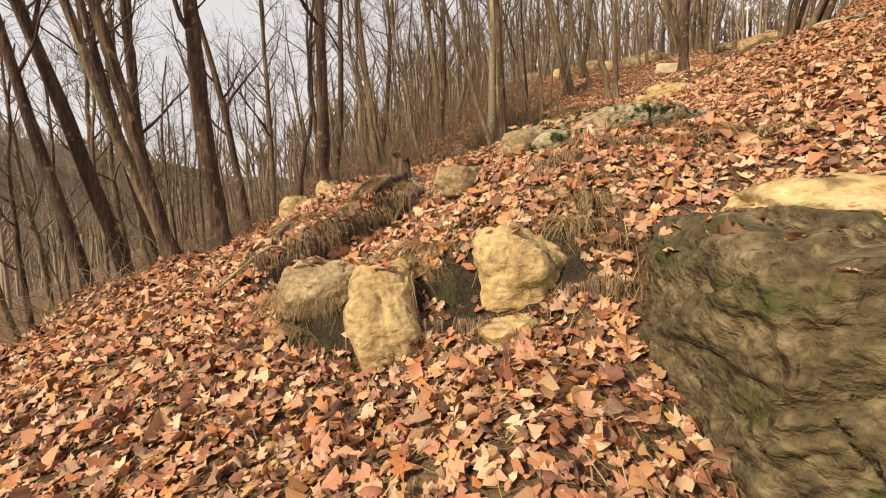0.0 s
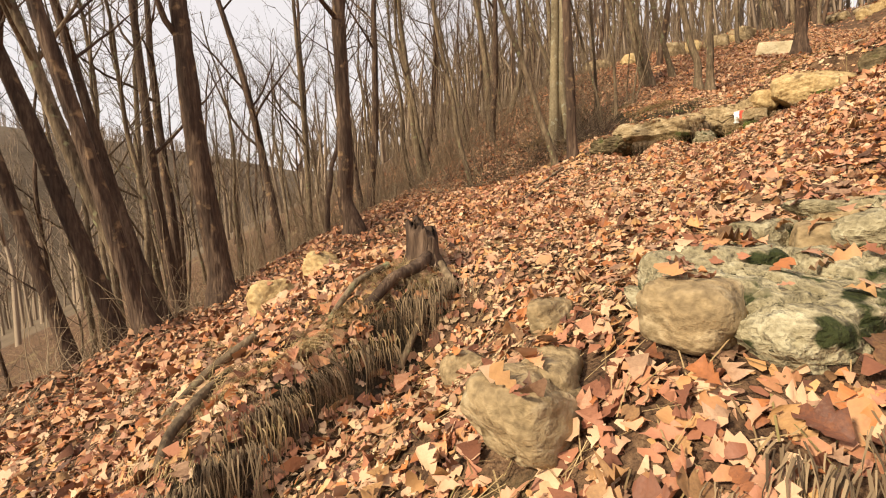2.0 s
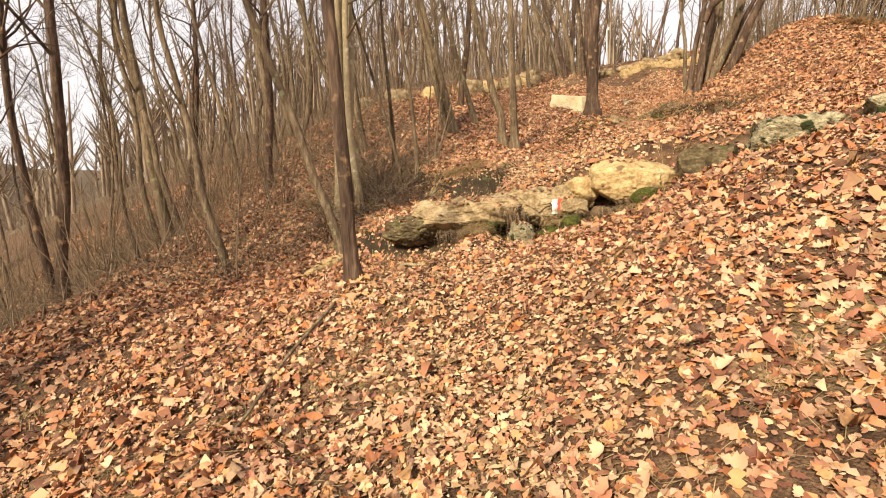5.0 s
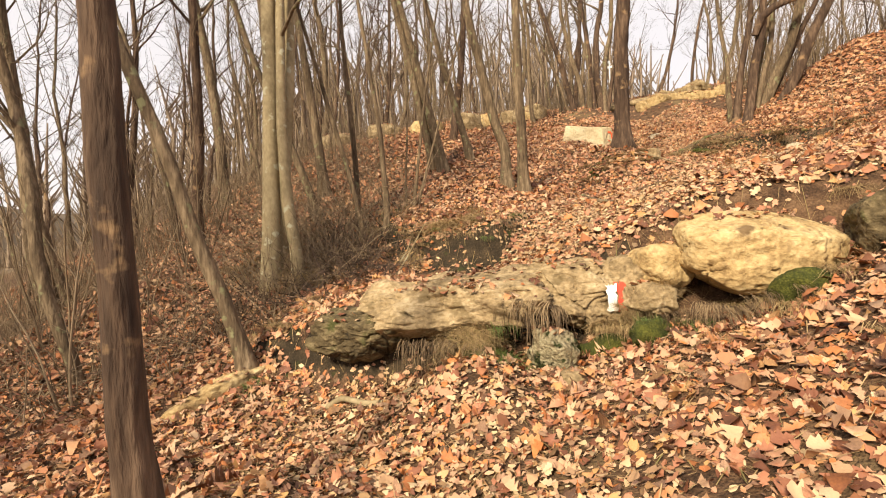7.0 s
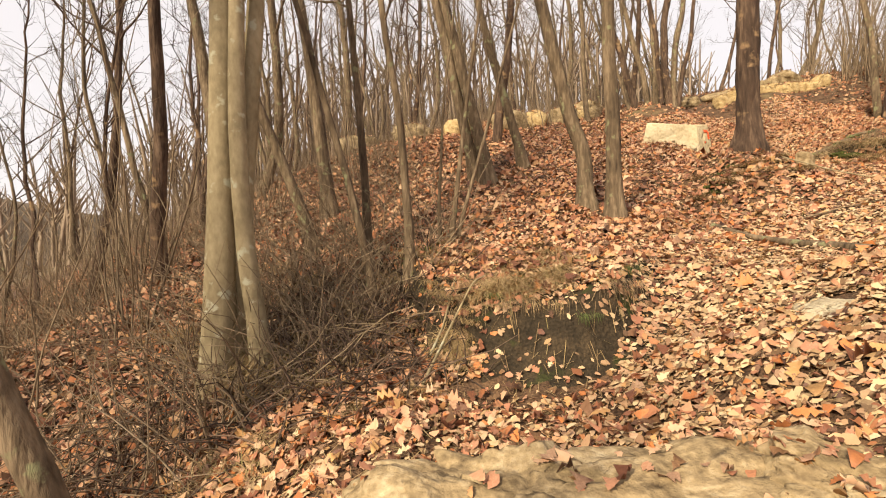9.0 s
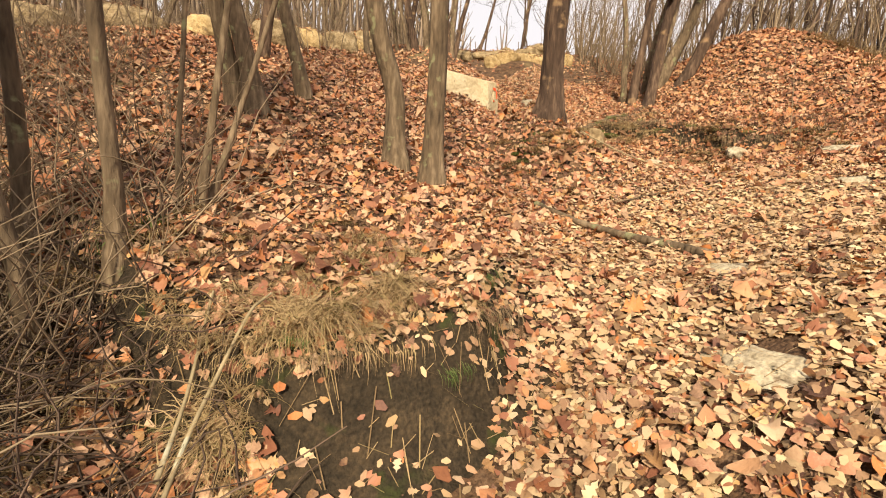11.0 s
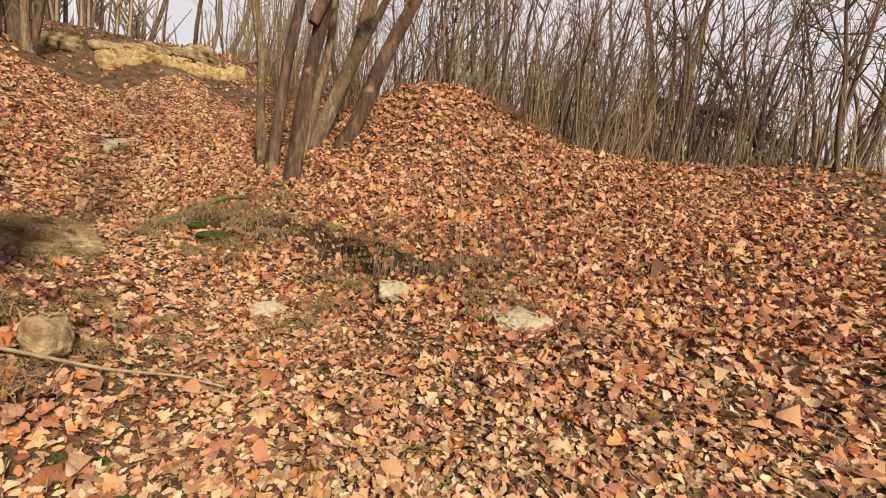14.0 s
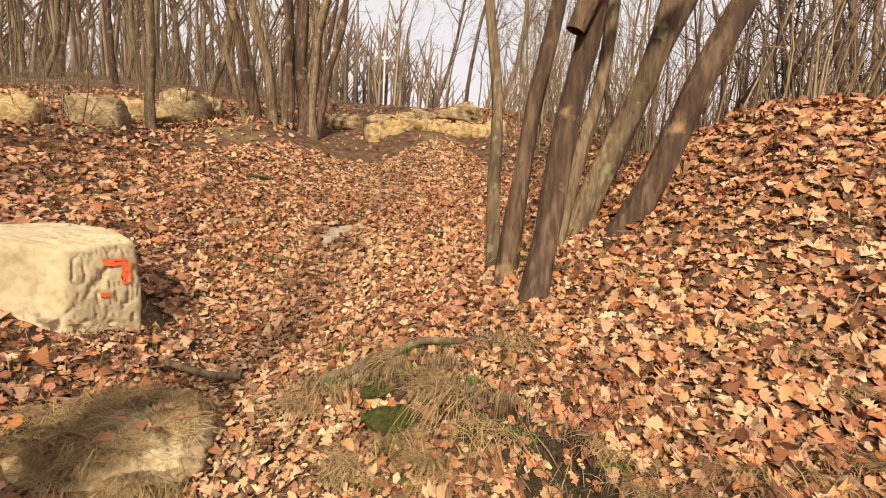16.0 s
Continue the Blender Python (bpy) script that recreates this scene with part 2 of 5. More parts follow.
def to_line(x, y, line):
    """Signed distance to a line of points, and how far along it."""
    best, side, along = np.full(np.shape(x), 1e9), np.zeros(np.shape(x)), np.zeros(np.shape(x))
    for i, ((ax, ay), (bx, by)) in enumerate(zip(line, line[1:])):
        dx, dy = bx - ax, by - ay
        s = np.clip(((x - ax) * dx + (y - ay) * dy) / (dx * dx + dy * dy), 0, 1)
        px, py = x - ax - s * dx, y - ay - s * dy
        q, sg = np.hypot(px, py), np.sign(dx * (y - ay) - dy * (x - ax))
        m = q < best
        best, side, along = np.where(m, q, best), np.where(m, sg, side), np.where(m, (i + s) / (len(line) - 1), along)
    return best * side, along


def ground_z(x, y):
    x, y = np.asarray(x, float), np.asarray(y, float)
    cx, cy = np.clip(x, -14, 30), np.clip(y, -8, 34)
    z = 0.9072 + 0.2581 * cx + 0.1936 * cy
    for mx, my, r, h in BROAD + LOCAL:
        z = z + h * np.exp(-((cx - mx) ** 2 + (cy - my) ** 2) / r**2)
    d, t = to_line(cx, cy, LEDGE)
    z = z + 0.3 * np.tanh(d / 0.09) * np.clip(t * 5, 0, 1) * np.clip((1 - t) * 3.5, 0, 1) * np.exp(-((np.maximum(0, np.abs(d) - 0.25) / 1.5) ** 2))
    for line, h, steep, reach in FACES:
        d, t = to_line(cx, cy, line)
        wob = 0.08 * soft_noise(cx * 5, cy * 5, 11)
        z = z + h * np.tanh((d + wob) / steep) * np.clip(t * 6, 0, 1) * np.clip((1 - t) * 6, 0, 1) * np.exp(-((np.maximum(0, np.abs(d) - 0.12) / reach) ** 2))
    for bx, by, bl, bw, turn, h in BANKS:
        c, s = math.cos(radians(turn)), math.sin(radians(turn))
        u, v = (x - bx) * c + (y - by) * s, -(x - bx) * s + (y - by) * c
        z = z + h * np.exp(-((u / bl) ** 4) - (v / bw) ** 4)
    left, right, back, front = np.maximum(0, -14 - x), np.maximum(0, x - 30), np.maximum(0, -8 - y), np.maximum(0, y - 34)
    rise = np.clip((left - 60) / 170, 0, 1)
    z = z - 0.36 * np.minimum(left, 55) + (62 + 16 * soft_noise(y / 90, x / 200, 3)) * rise * rise * (3 - 2 * rise)
    z = z - 0.30 * np.minimum(right, 80) - 0.25 * np.minimum(back, 70) + 0.22 * np.minimum(front, 22)
    far = np.clip((np.hypot(x - 5, y - 12) - 14) / 10, 0, 1)
    z = z + 0.035 * soft_noise(x * 2.3, y * 2.3, 1) * 2 + 0.02 * soft_noise(x * 7, y * 7, 2) * 2 + far * 0.5 * soft_noise(x / 4, y / 4, 5)
    return z


TX, TY = np.arange(-32, 46, 0.08), np.arange(-14, 52, 0.08)
TABLE = ground_z(*np.meshgrid(TX, TY))


def gz(x, y):
    u, v = (x + 32) / 0.08, (y + 14) / 0.08
    i, j = int(u), int(v)
    if not (0 <= i < len(TX) - 1 and 0 <= j < len(TY) - 1 and u >= 0 and v >= 0):
        return float(ground_z(x, y))
    u, v = u - i, v - j
    return float((TABLE[j, i] * (1 - u) + TABLE[j, i + 1] * u) * (1 - v) + (TABLE[j + 1, i] * (1 - u) + TABLE[j + 1, i + 1] * u) * v)


def mesh_from(name, verts, faces, mat, smooth=True):
    me = bpy.data.meshes.new(name)
    verts = np.asarray(verts, np.float32)
    faces = np.asarray(faces, np.int32)
    me.vertices.add(len(verts))
    me.vertices.foreach_set("co", verts.ravel())
    k = faces.shape[1]
    me.loops.add(faces.size)
    me.loops.foreach_set("vertex_index", faces.ravel())
    me.polygons.add(len(faces))
    me.polygons.foreach_set("loop_start", np.arange(len(faces), dtype=np.int32) * k)
    me.polygons.foreach_set("use_smooth", np.full(len(faces), smooth))
    me.update(calc_edges=True)
    me.materials.append(mat)
    return me


def part(name, me, parent=None, label=""):
    ob = new(name, me)
    if parent:
        ob.parent = parent
    return tagged(ob, label)


def steps(lo, hi, fine, reach):
    mid = list(np.arange(lo, hi + 1e-6, fine))
    s, a, out_hi = fine, hi, []
    while a < reach:
        s *= 1.1
        a += s
        out_hi.append(a)
    s, a, out_lo = fine, lo, []
    while a > -reach:
        s *= 1.1
        a -= s
        out_lo.append(a)
    return np.array(out_lo[::-1] + mid + out_hi)


gx, gy = steps(-5, 12, 0.065, 600), steps(-0.5, 18, 0.065, 600)
GX, GY = np.meshgrid(gx, gy)
GV = np.stack([GX.ravel(), GY.ravel(), ground_z(GX, GY).ravel()], 1)
nx, ny = len(gx), len(gy)
idx = np.arange(nx * ny).reshape(ny, nx)
GF = np.stack([idx[:-1, :-1], idx[:-1, 1:], idx[1:, 1:], idx[1:, :-1]], -1).reshape(-1, 4)
ground = part("ground", mesh_from("ground", GV, GF, SOIL))
ground.data.materials.append(HILL)
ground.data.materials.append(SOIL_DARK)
mid = GV[GF].mean(1)
kinds = (np.hypot(mid[:, 0] - 5, mid[:, 1] - 12) > 45).astype(np.int32)
# dark strips: earth faces of the banks, and painted shade in the ledge's recess
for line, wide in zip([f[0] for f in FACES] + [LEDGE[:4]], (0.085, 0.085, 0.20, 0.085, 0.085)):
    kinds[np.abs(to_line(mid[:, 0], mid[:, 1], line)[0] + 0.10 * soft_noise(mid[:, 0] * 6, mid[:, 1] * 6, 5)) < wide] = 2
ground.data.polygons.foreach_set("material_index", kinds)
tagged(ground, "leaf-covered woodland hillside with a trodden path", "ground", kind="structure")

rng = np.random.default_rng(7)


# ---- tubes, trees ----
class Bag:
    """Collects many tubes into one mesh."""

    def __init__(self):
        self.v, self.f, self.n, self.jobs = [], [], 0, {}

    def tube(self, pts, radii, sides, rough=0.0, seed=0):
        if rough:
            self.build(np.asarray(pts, float)[None], np.asarray(radii, float)[None], sides, rough, seed)
        else:
            self.jobs.setdefault((len(pts), sides), []).append((pts, radii))

    def build(self, pts, radii, sides, rough=0.0, seed=0):
        m, n = pts.shape[:2]
        tang = np.empty_like(pts)
        tang[:, 1:-1] = pts[:, 2:] - pts[:, :-2]
        tang[:, 0], tang[:, -1] = pts[:, 1] - pts[:, 0], pts[:, -1] - pts[:, -2]
        tang /= np.sqrt((tang**2).sum(-1, keepdims=True)) + 1e-9
        ref = np.where(np.abs(tang[:, :1, :1]) < 0.8, np.array([1.0, 0, 0]), np.array([0, 1.0, 0]))
        a = ref - tang * (tang * ref).sum(-1, keepdims=True)
        a /= np.sqrt((a**2).sum(-1, keepdims=True)) + 1e-9
        c = np.stack([tang[..., 1] * a[..., 2] - tang[..., 2] * a[..., 1], tang[..., 2] * a[..., 0] - tang[..., 0] * a[..., 2], tang[..., 0] * a[..., 1] - tang[..., 1] * a[..., 0]], -1)
        th = np.arange(sides) * 2 * np.pi / sides
        r = radii[:, :, None] * np.ones(sides)
        if rough:
            u, w = np.arange(sides)[None, :] * np.ones((n, 1)), np.arange(n)[:, None] * np.ones((1, sides))
            ridge = soft_noise(u * 0.55 + soft_noise(w * 0.25, u * 0.4, seed + 4) * 2.2, w * 0.12, seed)
            r = r * (1 + rough * ridge + 0.5 * rough * soft_noise(u * 1.1, w * 0.45, seed + 9))[None]
            r[:, :, -1] = 0.5 * (r[:, :, 0] + r[:, :, -2])
        v = pts[:, :, None] + r[..., None] * (np.cos(th)[:, None] * a[:, :, None] + np.sin(th)[:, None] * c[:, :, None])
        self.v.append(v.reshape(-1, 3))
        i = np.arange(m * n * sides).reshape(m, n, sides) + self.n
        j = np.roll(i, -1, 2)
        self.f.append(np.stack([i[:, :-1], j[:, :-1], j[:, 1:], i[:, 1:]], -1).reshape(-1, 4))
        self.n += m * n * sides

    def mesh(self, name, mat):
        for (_, sides), jobs in self.jobs.items():
            self.build(np.array([p for p, _ in jobs], float), np.array([q for _, q in jobs], float), sides)
        self.jobs = {}
        return mesh_from(name, np.concatenate(self.v), np.concatenate(self.f), mat)


def wander(p, d, length, n, bend, up, r):
    """A crooked line from p towards d."""
    d = np.array(d, float) / np.linalg.norm(d)
    out, p = [np.array(p, float)], np.array(p, float)
    for _ in range(n):
        d = d + r.normal(0, bend, 3) + np.array([0, 0, up])
        d /= np.linalg.norm(d)
        p = p + d * length / n
        out.append(p)
    return np.array(out)


def grow(trunk, radii, r, limbs, twigs, first=0.3, spread=0.9, reach=0.26):
    """Limbs and twigs along a trunk."""
    bag = lb = tb = Bag()
    n = len(trunk)
    length = np.linalg.norm(np.diff(trunk, axis=0), axis=1).sum()
    for _ in range(limbs):
        q = r.uniform(first, 0.97)
        k = min(n - 2, int(q * (n - 1)))
        p = trunk[k] + (trunk[k + 1] - trunk[k]) * (q * (n - 1) - k)
        ang = r.uniform(0, 6.283)
        d = np.array([math.cos(ang) * spread, math.sin(ang) * spread, r.uniform(0.5, 1.3)])
        L = length * reach * (1.25 - q * 0.8) * r.uniform(0.6, 1.3)
        line = wander(p, d, L, 6, 0.13, 0.05, r)
        r0 = radii[k] * 0.42
        lb.tube(line, np.linspace(r0, r0 * 0.22, 7), 5)
        for _ in range(twigs):
            s = r.uniform(0.15, 1.0)
            m = min(5, int(s * 6))
            pp = line[m] + (line[m + 1] - line[m]) * (s * 6 - m)
            dd = (line[m + 1] - line[m]) / (L / 6) + r.normal(0, 0.55, 3) + np.array([0, 0, 0.25])
            l2 = L * r.uniform(0.2, 0.5)
            tl = wander(pp, dd, l2, 3, 0.16, 0.05, r)
            tb.tube(tl, np.linspace(0.0075, 0.0025, 4), 3)
            for _ in range(3):
                w = int(r.integers(1, 4))
                dd2 = (tl[w] - tl[w - 1]) / (l2 / 3) + r.normal(0, 0.6, 3)
                tb.tube(wander(tl[w], dd2, l2 * r.uniform(0.3, 0.6), 2, 0.15, 0.03, r), [0.004, 0.003, 0.0015], 3)
    for _ in range(limbs):
        q = r.uniform(0.5, 1.0)
        k = min(n - 2, int(q * (n - 1)))
        dd = (trunk[k + 1] - trunk[k]) / np.linalg.norm(trunk[k + 1] - trunk[k]) + r.normal(0, 0.6, 3)
        tb.tube(wander(trunk[k], dd, length * 0.09, 3, 0.15, 0.05, r), [0.008, 0.006, 0.004, 0.002], 3)
    return bag


def tree_at(x, y, radius, lean, height, label, bark, seed, curve=0.0, bend=0.03, near=False, limbs=9, twigs=6, first=0.32, group="", name="tree", flare=1.7, stop=0.18, detail=0.22, base=None):
    r = np.random.default_rng(seed)
    holder = new(name)
    z = gz(x, y)
    holder.location = base or (x, y, z)
    n = int(height / (0.05 if near else 0.35))
    t = np.linspace(0, 1, n + 1)
    h = t * height
    wob = np.cumsum(np.cumsum(r.normal(0, 1, (n + 1, 2)), 0), 0)
    wob -= wob[0] + t[:, None] * (wob[-1] - wob[0])
    wob *= bend * height / (np.abs(wob).max() + 1e-6) * 0.6
    foot = curve * np.exp(-((h - 0.55) / 0.35) ** 2)
    pts = np.stack([lean[0] * h + wob[:, 0] + foot, lean[1] * h + wob[:, 1], h - 0.12 * (t == 0)], 1)
    rad = radius * (stop + (1 - stop) * (1 - t) ** 0.9) * (1 + (flare - 1) * np.exp(-h / 0.16))
    bag = Bag()
    bag.tube(pts, rad, 28 if near else 10, detail if near else 0.12, seed)
    part("trunk", bag.mesh("trunk", bark), holder)
    crown = grow(pts[:: 7 if near else 1], rad[:: 7 if near else 1], r, limbs, twigs, first)
    tagged(part("crown", crown.mesh("crown", bark if bark is not BARK_SMOOTH else BARK), holder, "bare limbs and fine twigs"), kind="stuff")
    return tagged(holder, label, "tree", group)


D, S, B = BARK_DARK, BARK_SMOOTH, BARK
SLOPE = "trees along the edge of the slope"
tree_at(-3.80, 8.12, 0.155, (-0.02, 0.0), 10, "dark rough-barked oak with rusty wood showing at its foot", D, 11, near=True, group=SLOPE)
tree_at(-2.08, 8.94, 0.120, (0.01, 0.0), 9, "brown oak with a crooked foot on the slope's edge", D, 12, curve=-0.10, near=True, group=SLOPE)
tree_at(1.15, 8.78, 0.064, (-0.01, -0.01), 10, "straight brown tree with furrowed bark beside the path", D, 13, near=True, group=SLOPE, first=0.4, flare=1.5)
tree_at(-3.78, 6.65, 0.092, (-0.16, -0.06), 10, "dark leaning tree on the slope's edge", D, 14, near=True, group=SLOPE)
tree_at(-3.95, 6.95, 0.085, (-0.26, -0.10), 9, "slim leaning tree beside a thicker one", B, 15, group=SLOPE)
tree_at(-5.2, 7.9, 0.13, (-0.22, -0.08), 10, "thick dark leaning tree on the steep slope", D, 16, group=SLOPE)
tree_at(-5.5, 7.4, 0.10, (-0.24, -0.05), 10, "dark leaning tree below the slope's edge", D, 17, group=SLOPE)
tree_at(-4.9, 8.4, 0.085, (-0.18, -0.05), 10, "dark tree below the slope's edge", D, 18, group=SLOPE)
tree_at(-6.1, 14.9, 0.14, (-0.17, -0.05), 11, "brown leaning tree down the slope", D, 19)
tree_at(-5.9, 16.1, 0.11, (0.0, 0.0), 11, "thin straight tree down the slope", B, 20)
tree_at(-6.8, 11.2, 0.13, (-0.05, 0.0), 11, "dark tree down the slope", D, 21)
tree_at(-2.0, 15.2, 0.11, (-0.06, 0.0), 9, "brown tree in the thicket", B, 22)
tree_at(-7.9, 12.6, 0.14, (-0.02, 0.0), 12, "tall dark tree down the slope", D, 23)
tree_at(1.28, 12.49, 0.108, (-0.01, 0.0), 9, "smooth grey-green beech at the ledge", S, 24, near=True, detail=0.05, flare=1.25, first=0.45, group="smooth-barked trees at the ledge")
tree_at(1.42, 12.62, 0.075, (0.06, 0.0), 9, "smooth beech stem close beside another", S, 25, near=True, detail=0.05, flare=1.25, first=0.4, group="smooth-barked trees at the ledge")
tree_at(1.60, 12.38, 0.066, (0.02, 0.0), 8, "slim pale beech in dry grass", S, 26, near=True, detail=0.06, flare=1.3, first=0.35, group="smooth-barked trees at the ledge")
tree_at(1.20, 11.06, 0.062, (-0.30, 0.0), 7, "leaning slim trunk rooted in the bank", B, 27, near=True, detail=0.08, first=0.4)
tree_at(4.61, 13.47, 0.078, (-0.20, 0.12), 8, "slim curving tree of a pair on the knoll", B, 28, near=True, detail=0.08, curve=0.10, group="pair of trees on the knoll", first=0.4)
tree_at(4.73, 13.15, 0.074, (0.02, 0.02), 8, "slim upright tree of a pair on the knoll", B, 29, near=True, detail=0.10, group="pair of trees on the knoll", first=0.4)
tree_at(6.80, 13.65, 0.128, (0.0, 0.02), 10, "oak with deeply furrowed bark and a wide foot", D, 30, near=True, detail=0.30, first=0.4, flare=1.6)
for k, (x, y, rr, lx, ly) in enumerate([(2.39, 12.74, 0.034, -0.21, 0.02), (2.66, 12.78, 0.036, -0.08, 0.02), (3.07, 13.13, 0.022, 0.20, -0.05), (3.12, 13.2, 0.018, 0.27, -0.08), (3.0, 13.2, 0.015, 0.12, 0.0), (2.0, 15.2, 0.085, -0.15, 0), (4.1, 15.07, 0.085, -0.18, 0.06), (1.87, 14.2, 0.06, -0.3, 0), (3.98, 15.26, 0.08, -0.2, 0.05), (4.75, 15.4, 0.07, -0.2, 0.1), (-0.1, 18.6, 0.13, -0.13, 0), (2.37, 13.37, 0.04, -0.06, 0)]):
    tree_at(x, y, rr, (lx, ly), 3.2 + rr * 55, "slim bare sapling in the undergrowth", B, 40 + k, limbs=6, twigs=4, group="saplings left of the knoll", name="sapling", first=0.35)


def clump(x, y, stems, seed, label, height=8, name="coppiced_tree"):
    """A stool of several stems; each stem is a part with its twigs."""
    r = np.random.default_rng(seed)
    holder = new(name)
    z0 = gz(x, y)
    holder.location = (x, y, z0)
    for k, (dx, dy, rad, lx, ly, cu) in enumerate(stems):
        n = 60
        t = np.linspace(0, 1, n + 1)
        h = t * height * r.uniform(0.85, 1.1)
        base = gz(x + dx, y + dy) - z0 - 0.1
        pts = np.stack([dx + lx * h * (1 + cu * t) + 0.08 * np.sin(h * 1.3 + k) + 0.02 * np.sin(h * 4 + 3 * k), dy + ly * h * (1 + cu * t) + 0.04 * np.sin(h * 1.7 + 2 * k), base + h], 1)
        rads = rad * (0.2 + 0.8 * (1 - t)) * (1 + 0.35 * np.exp(-h / 0.15))
        bag = Bag()
        bag.tube(pts, rads, 20, 0.30, seed + k)
        stem = part("stem", bag.mesh("stem", BARK_DARK if k % 2 == 0 else BARK), holder)
        crown = grow(pts[::4], rads[::4], r, 5, 6, 0.3)
        tagged(part("crown", crown.mesh("crown", BARK), stem, "bare limbs and fine twigs"), kind="stuff")
    return tagged(holder, label, "tree")


main_clump = clump(9.95, 14.15, [(-0.05, -0.05, 0.088, 0.13, -0.07, 0), (0.55, 0.15, 0.095, 0.30, -0.22, 0), (0.62, -0.12, 0.095, 0.36, -0.36, 0), (0.5, 0.3, 0.075, 0.16, -0.14, 0), (0.15, 0.25, 0.07, 0.12, 0.0, 0), (0.25, 0.5, 0.05, -0.04, 0.08, 0), (0.7, 0.2, 0.06, 0.42, -0.2, 0), (0.35, 0.1, 0.055, 0.2, -0.05, 0)], 61, "coppiced hornbeam with leaning brown stems on the leafy mound", 7)
limb_z = gz(9.9, 14.1)
bag = Bag()
bag.tube([(10.05, 13.98, limb_z + 1.65), (10.12, 13.88, limb_z + 1.95), (10.3, 13.75, limb_z + 2.12), (10.55, 13.55, limb_z + 2.2), (10.8, 13.35, limb_z + 2.42), (11.1, 13.15, limb_z + 2.9)], [0.06, 0.075, 0.07, 0.06, 0.055, 0.045], 12, 0.12, 5)
ob = part("bent_limb", bag.mesh("bent_limb", BARK_DARK), main_clump, "black bent limb")
ob.matrix_parent_inverse = Matrix.Translation(-Vector(main_clump.location))
clump(11.0, 20.6, [(-0.5, 0.4, 0.10, -0.22, 0.10, 0), (-0.3, 0.2, 0.09, -0.14, 0.06, 0), (0.1, 0, 0.12, 0.04, -0.02, 0), (0.3, -0.1, 0.10, 0.06, -0.04, 0), (0.45, -0.1, 0.07, 0.12, -0.06, 0), (0, 0.2, 0.09, -0.04, 0.02, 0), (-0.1, -0.1, 0.07, -0.08, 0.0, 0), (-0.7, 0.4, 0.05, -0.3, 0.1, 0)], 62, "coppiced tree with many upright brown stems above the path", 8)


TRAIL_TABLE = np.abs(to_line(*np.meshgrid(TX[::4], TY[::4]), TRAIL)[0])


def scatter_ok(x, y, gap):
    return TRAIL_TABLE[int((y + 14) / 0.32), int((x + 32) / 0.32)] > gap


# ---- background trees ----
def prototype(seed, height, rad, lean, bark):
    return tree_at(0, 0, rad, lean, height, "thin bare tree of the winter wood", bark, seed, bend=0.085, limbs=11, twigs=6, first=0.3, group="bare trees of the wood", name="bare_tree", flare=1.2, base=(0, 0, 0))


protos = [prototype(100 + k, h, rad, (lx, ly), bk) for k, (h, rad, lx, ly, bk) in enumerate([(9, 0.07, -0.05, 0, B), (10, 0.10, 0.04, 0, D), (8, 0.05, -0.10, 0.02, B), (11, 0.11, 0.0, 0.02, B), (9, 0.06, 0.08, 0, D), (7, 0.04, -0.16, 0, B), (10, 0.08, -0.02, -0.03, B), (8, 0.055, 0.02, 0.05, D)])]
spots, tries = [], 0
while len(spots) < 215 and tries < 9000:
    tries += 1
    zone = rng.random()
    if zone < 0.20:
        x, y = rng.uniform(-18, -4.8), rng.uniform(4, 30)
    elif zone < 0.62:
        x, y = rng.uniform(-4, 16), rng.uniform(15.5, 44)
    elif zone < 0.86:
        x, y = rng.uniform(14.5, 30), rng.uniform(5, 38)
    elif zone < 0.93:
        x, y = rng.uniform(-3.5, 2), rng.uniform(10.5, 20)
    else:
        x, y = rng.uniform(-26, -12), rng.uniform(0, 9)
    gap = 3.0 if y < 20 else 1.8
    if not scatter_ok(x, y, gap) or (x < -3.2 and y < 9.5 and x > -6 and rng.random() < 0.7):
        continue
    if 0.5 < x < 12.5 and y < 17.5:
        continue
    if x > 13 and y < 9.2 and rng.random() < 0.55:
        continue
    if any(abs(x - a) + abs(y - b) < 0.75 for a, b in spots):
        continue
    spots.append((x, y))
used = 0
for x, y in spots:
    m = pose(x, y, gz(x, y) - 0.05, 0, 0, rng.uniform(-50, 50)) if x < 14 else pose(x, y, gz(x, y) - 0.05, rng.uniform(-4, 4), rng.uniform(4, 16), rng.uniform(-40, 40))
    p = protos[used % 8]
    if used < 8:
        p.matrix_basis = m
    else:
        q = copy_thing(p, m)
        k = float(rng.uniform(0.75, 1.15))
        q.scale = (k, k, k)
    used += 1

# slender stems of the thicket
thicket = Bag()


def stem(x, y, h, lx, ly, r0):
    line = wander((x, y, gz(x, y) - 0.05), (lx, ly, 1.0), h, 6, 0.10, 0.03, rng)
    thicket.tube(line, r0 * np.linspace(1, 0.25, 7), 3)
    for _ in range(int(h * 1.2)):
        k = int(rng.integers(2, 7))
        d = line[k] - line[k - 1]
        d = d / np.linalg.norm(d) + rng.normal(0, 0.55, 3)
        thicket.tube(wander(line[k], d, h * rng.uniform(0.12, 0.3), 3, 0.18, 0.03, rng), [r0 * 0.4, r0 * 0.3, r0 * 0.2, r0 * 0.1], 3)


def stool(x, y, count, h, lean=(0, 0), rad=0.014):
    for _ in range(count):
        a = rng.uniform(0, 6.283)
        s = rng.uniform(0.05, 0.42)
        stem(x + 0.15 * math.cos(a), y + 0.15 * math.sin(a), h * rng.uniform(0.5, 1.1), lean[0] + s * math.cos(a), lean[1] + s * math.sin(a), rad * rng.uniform(0.4, 1.5))


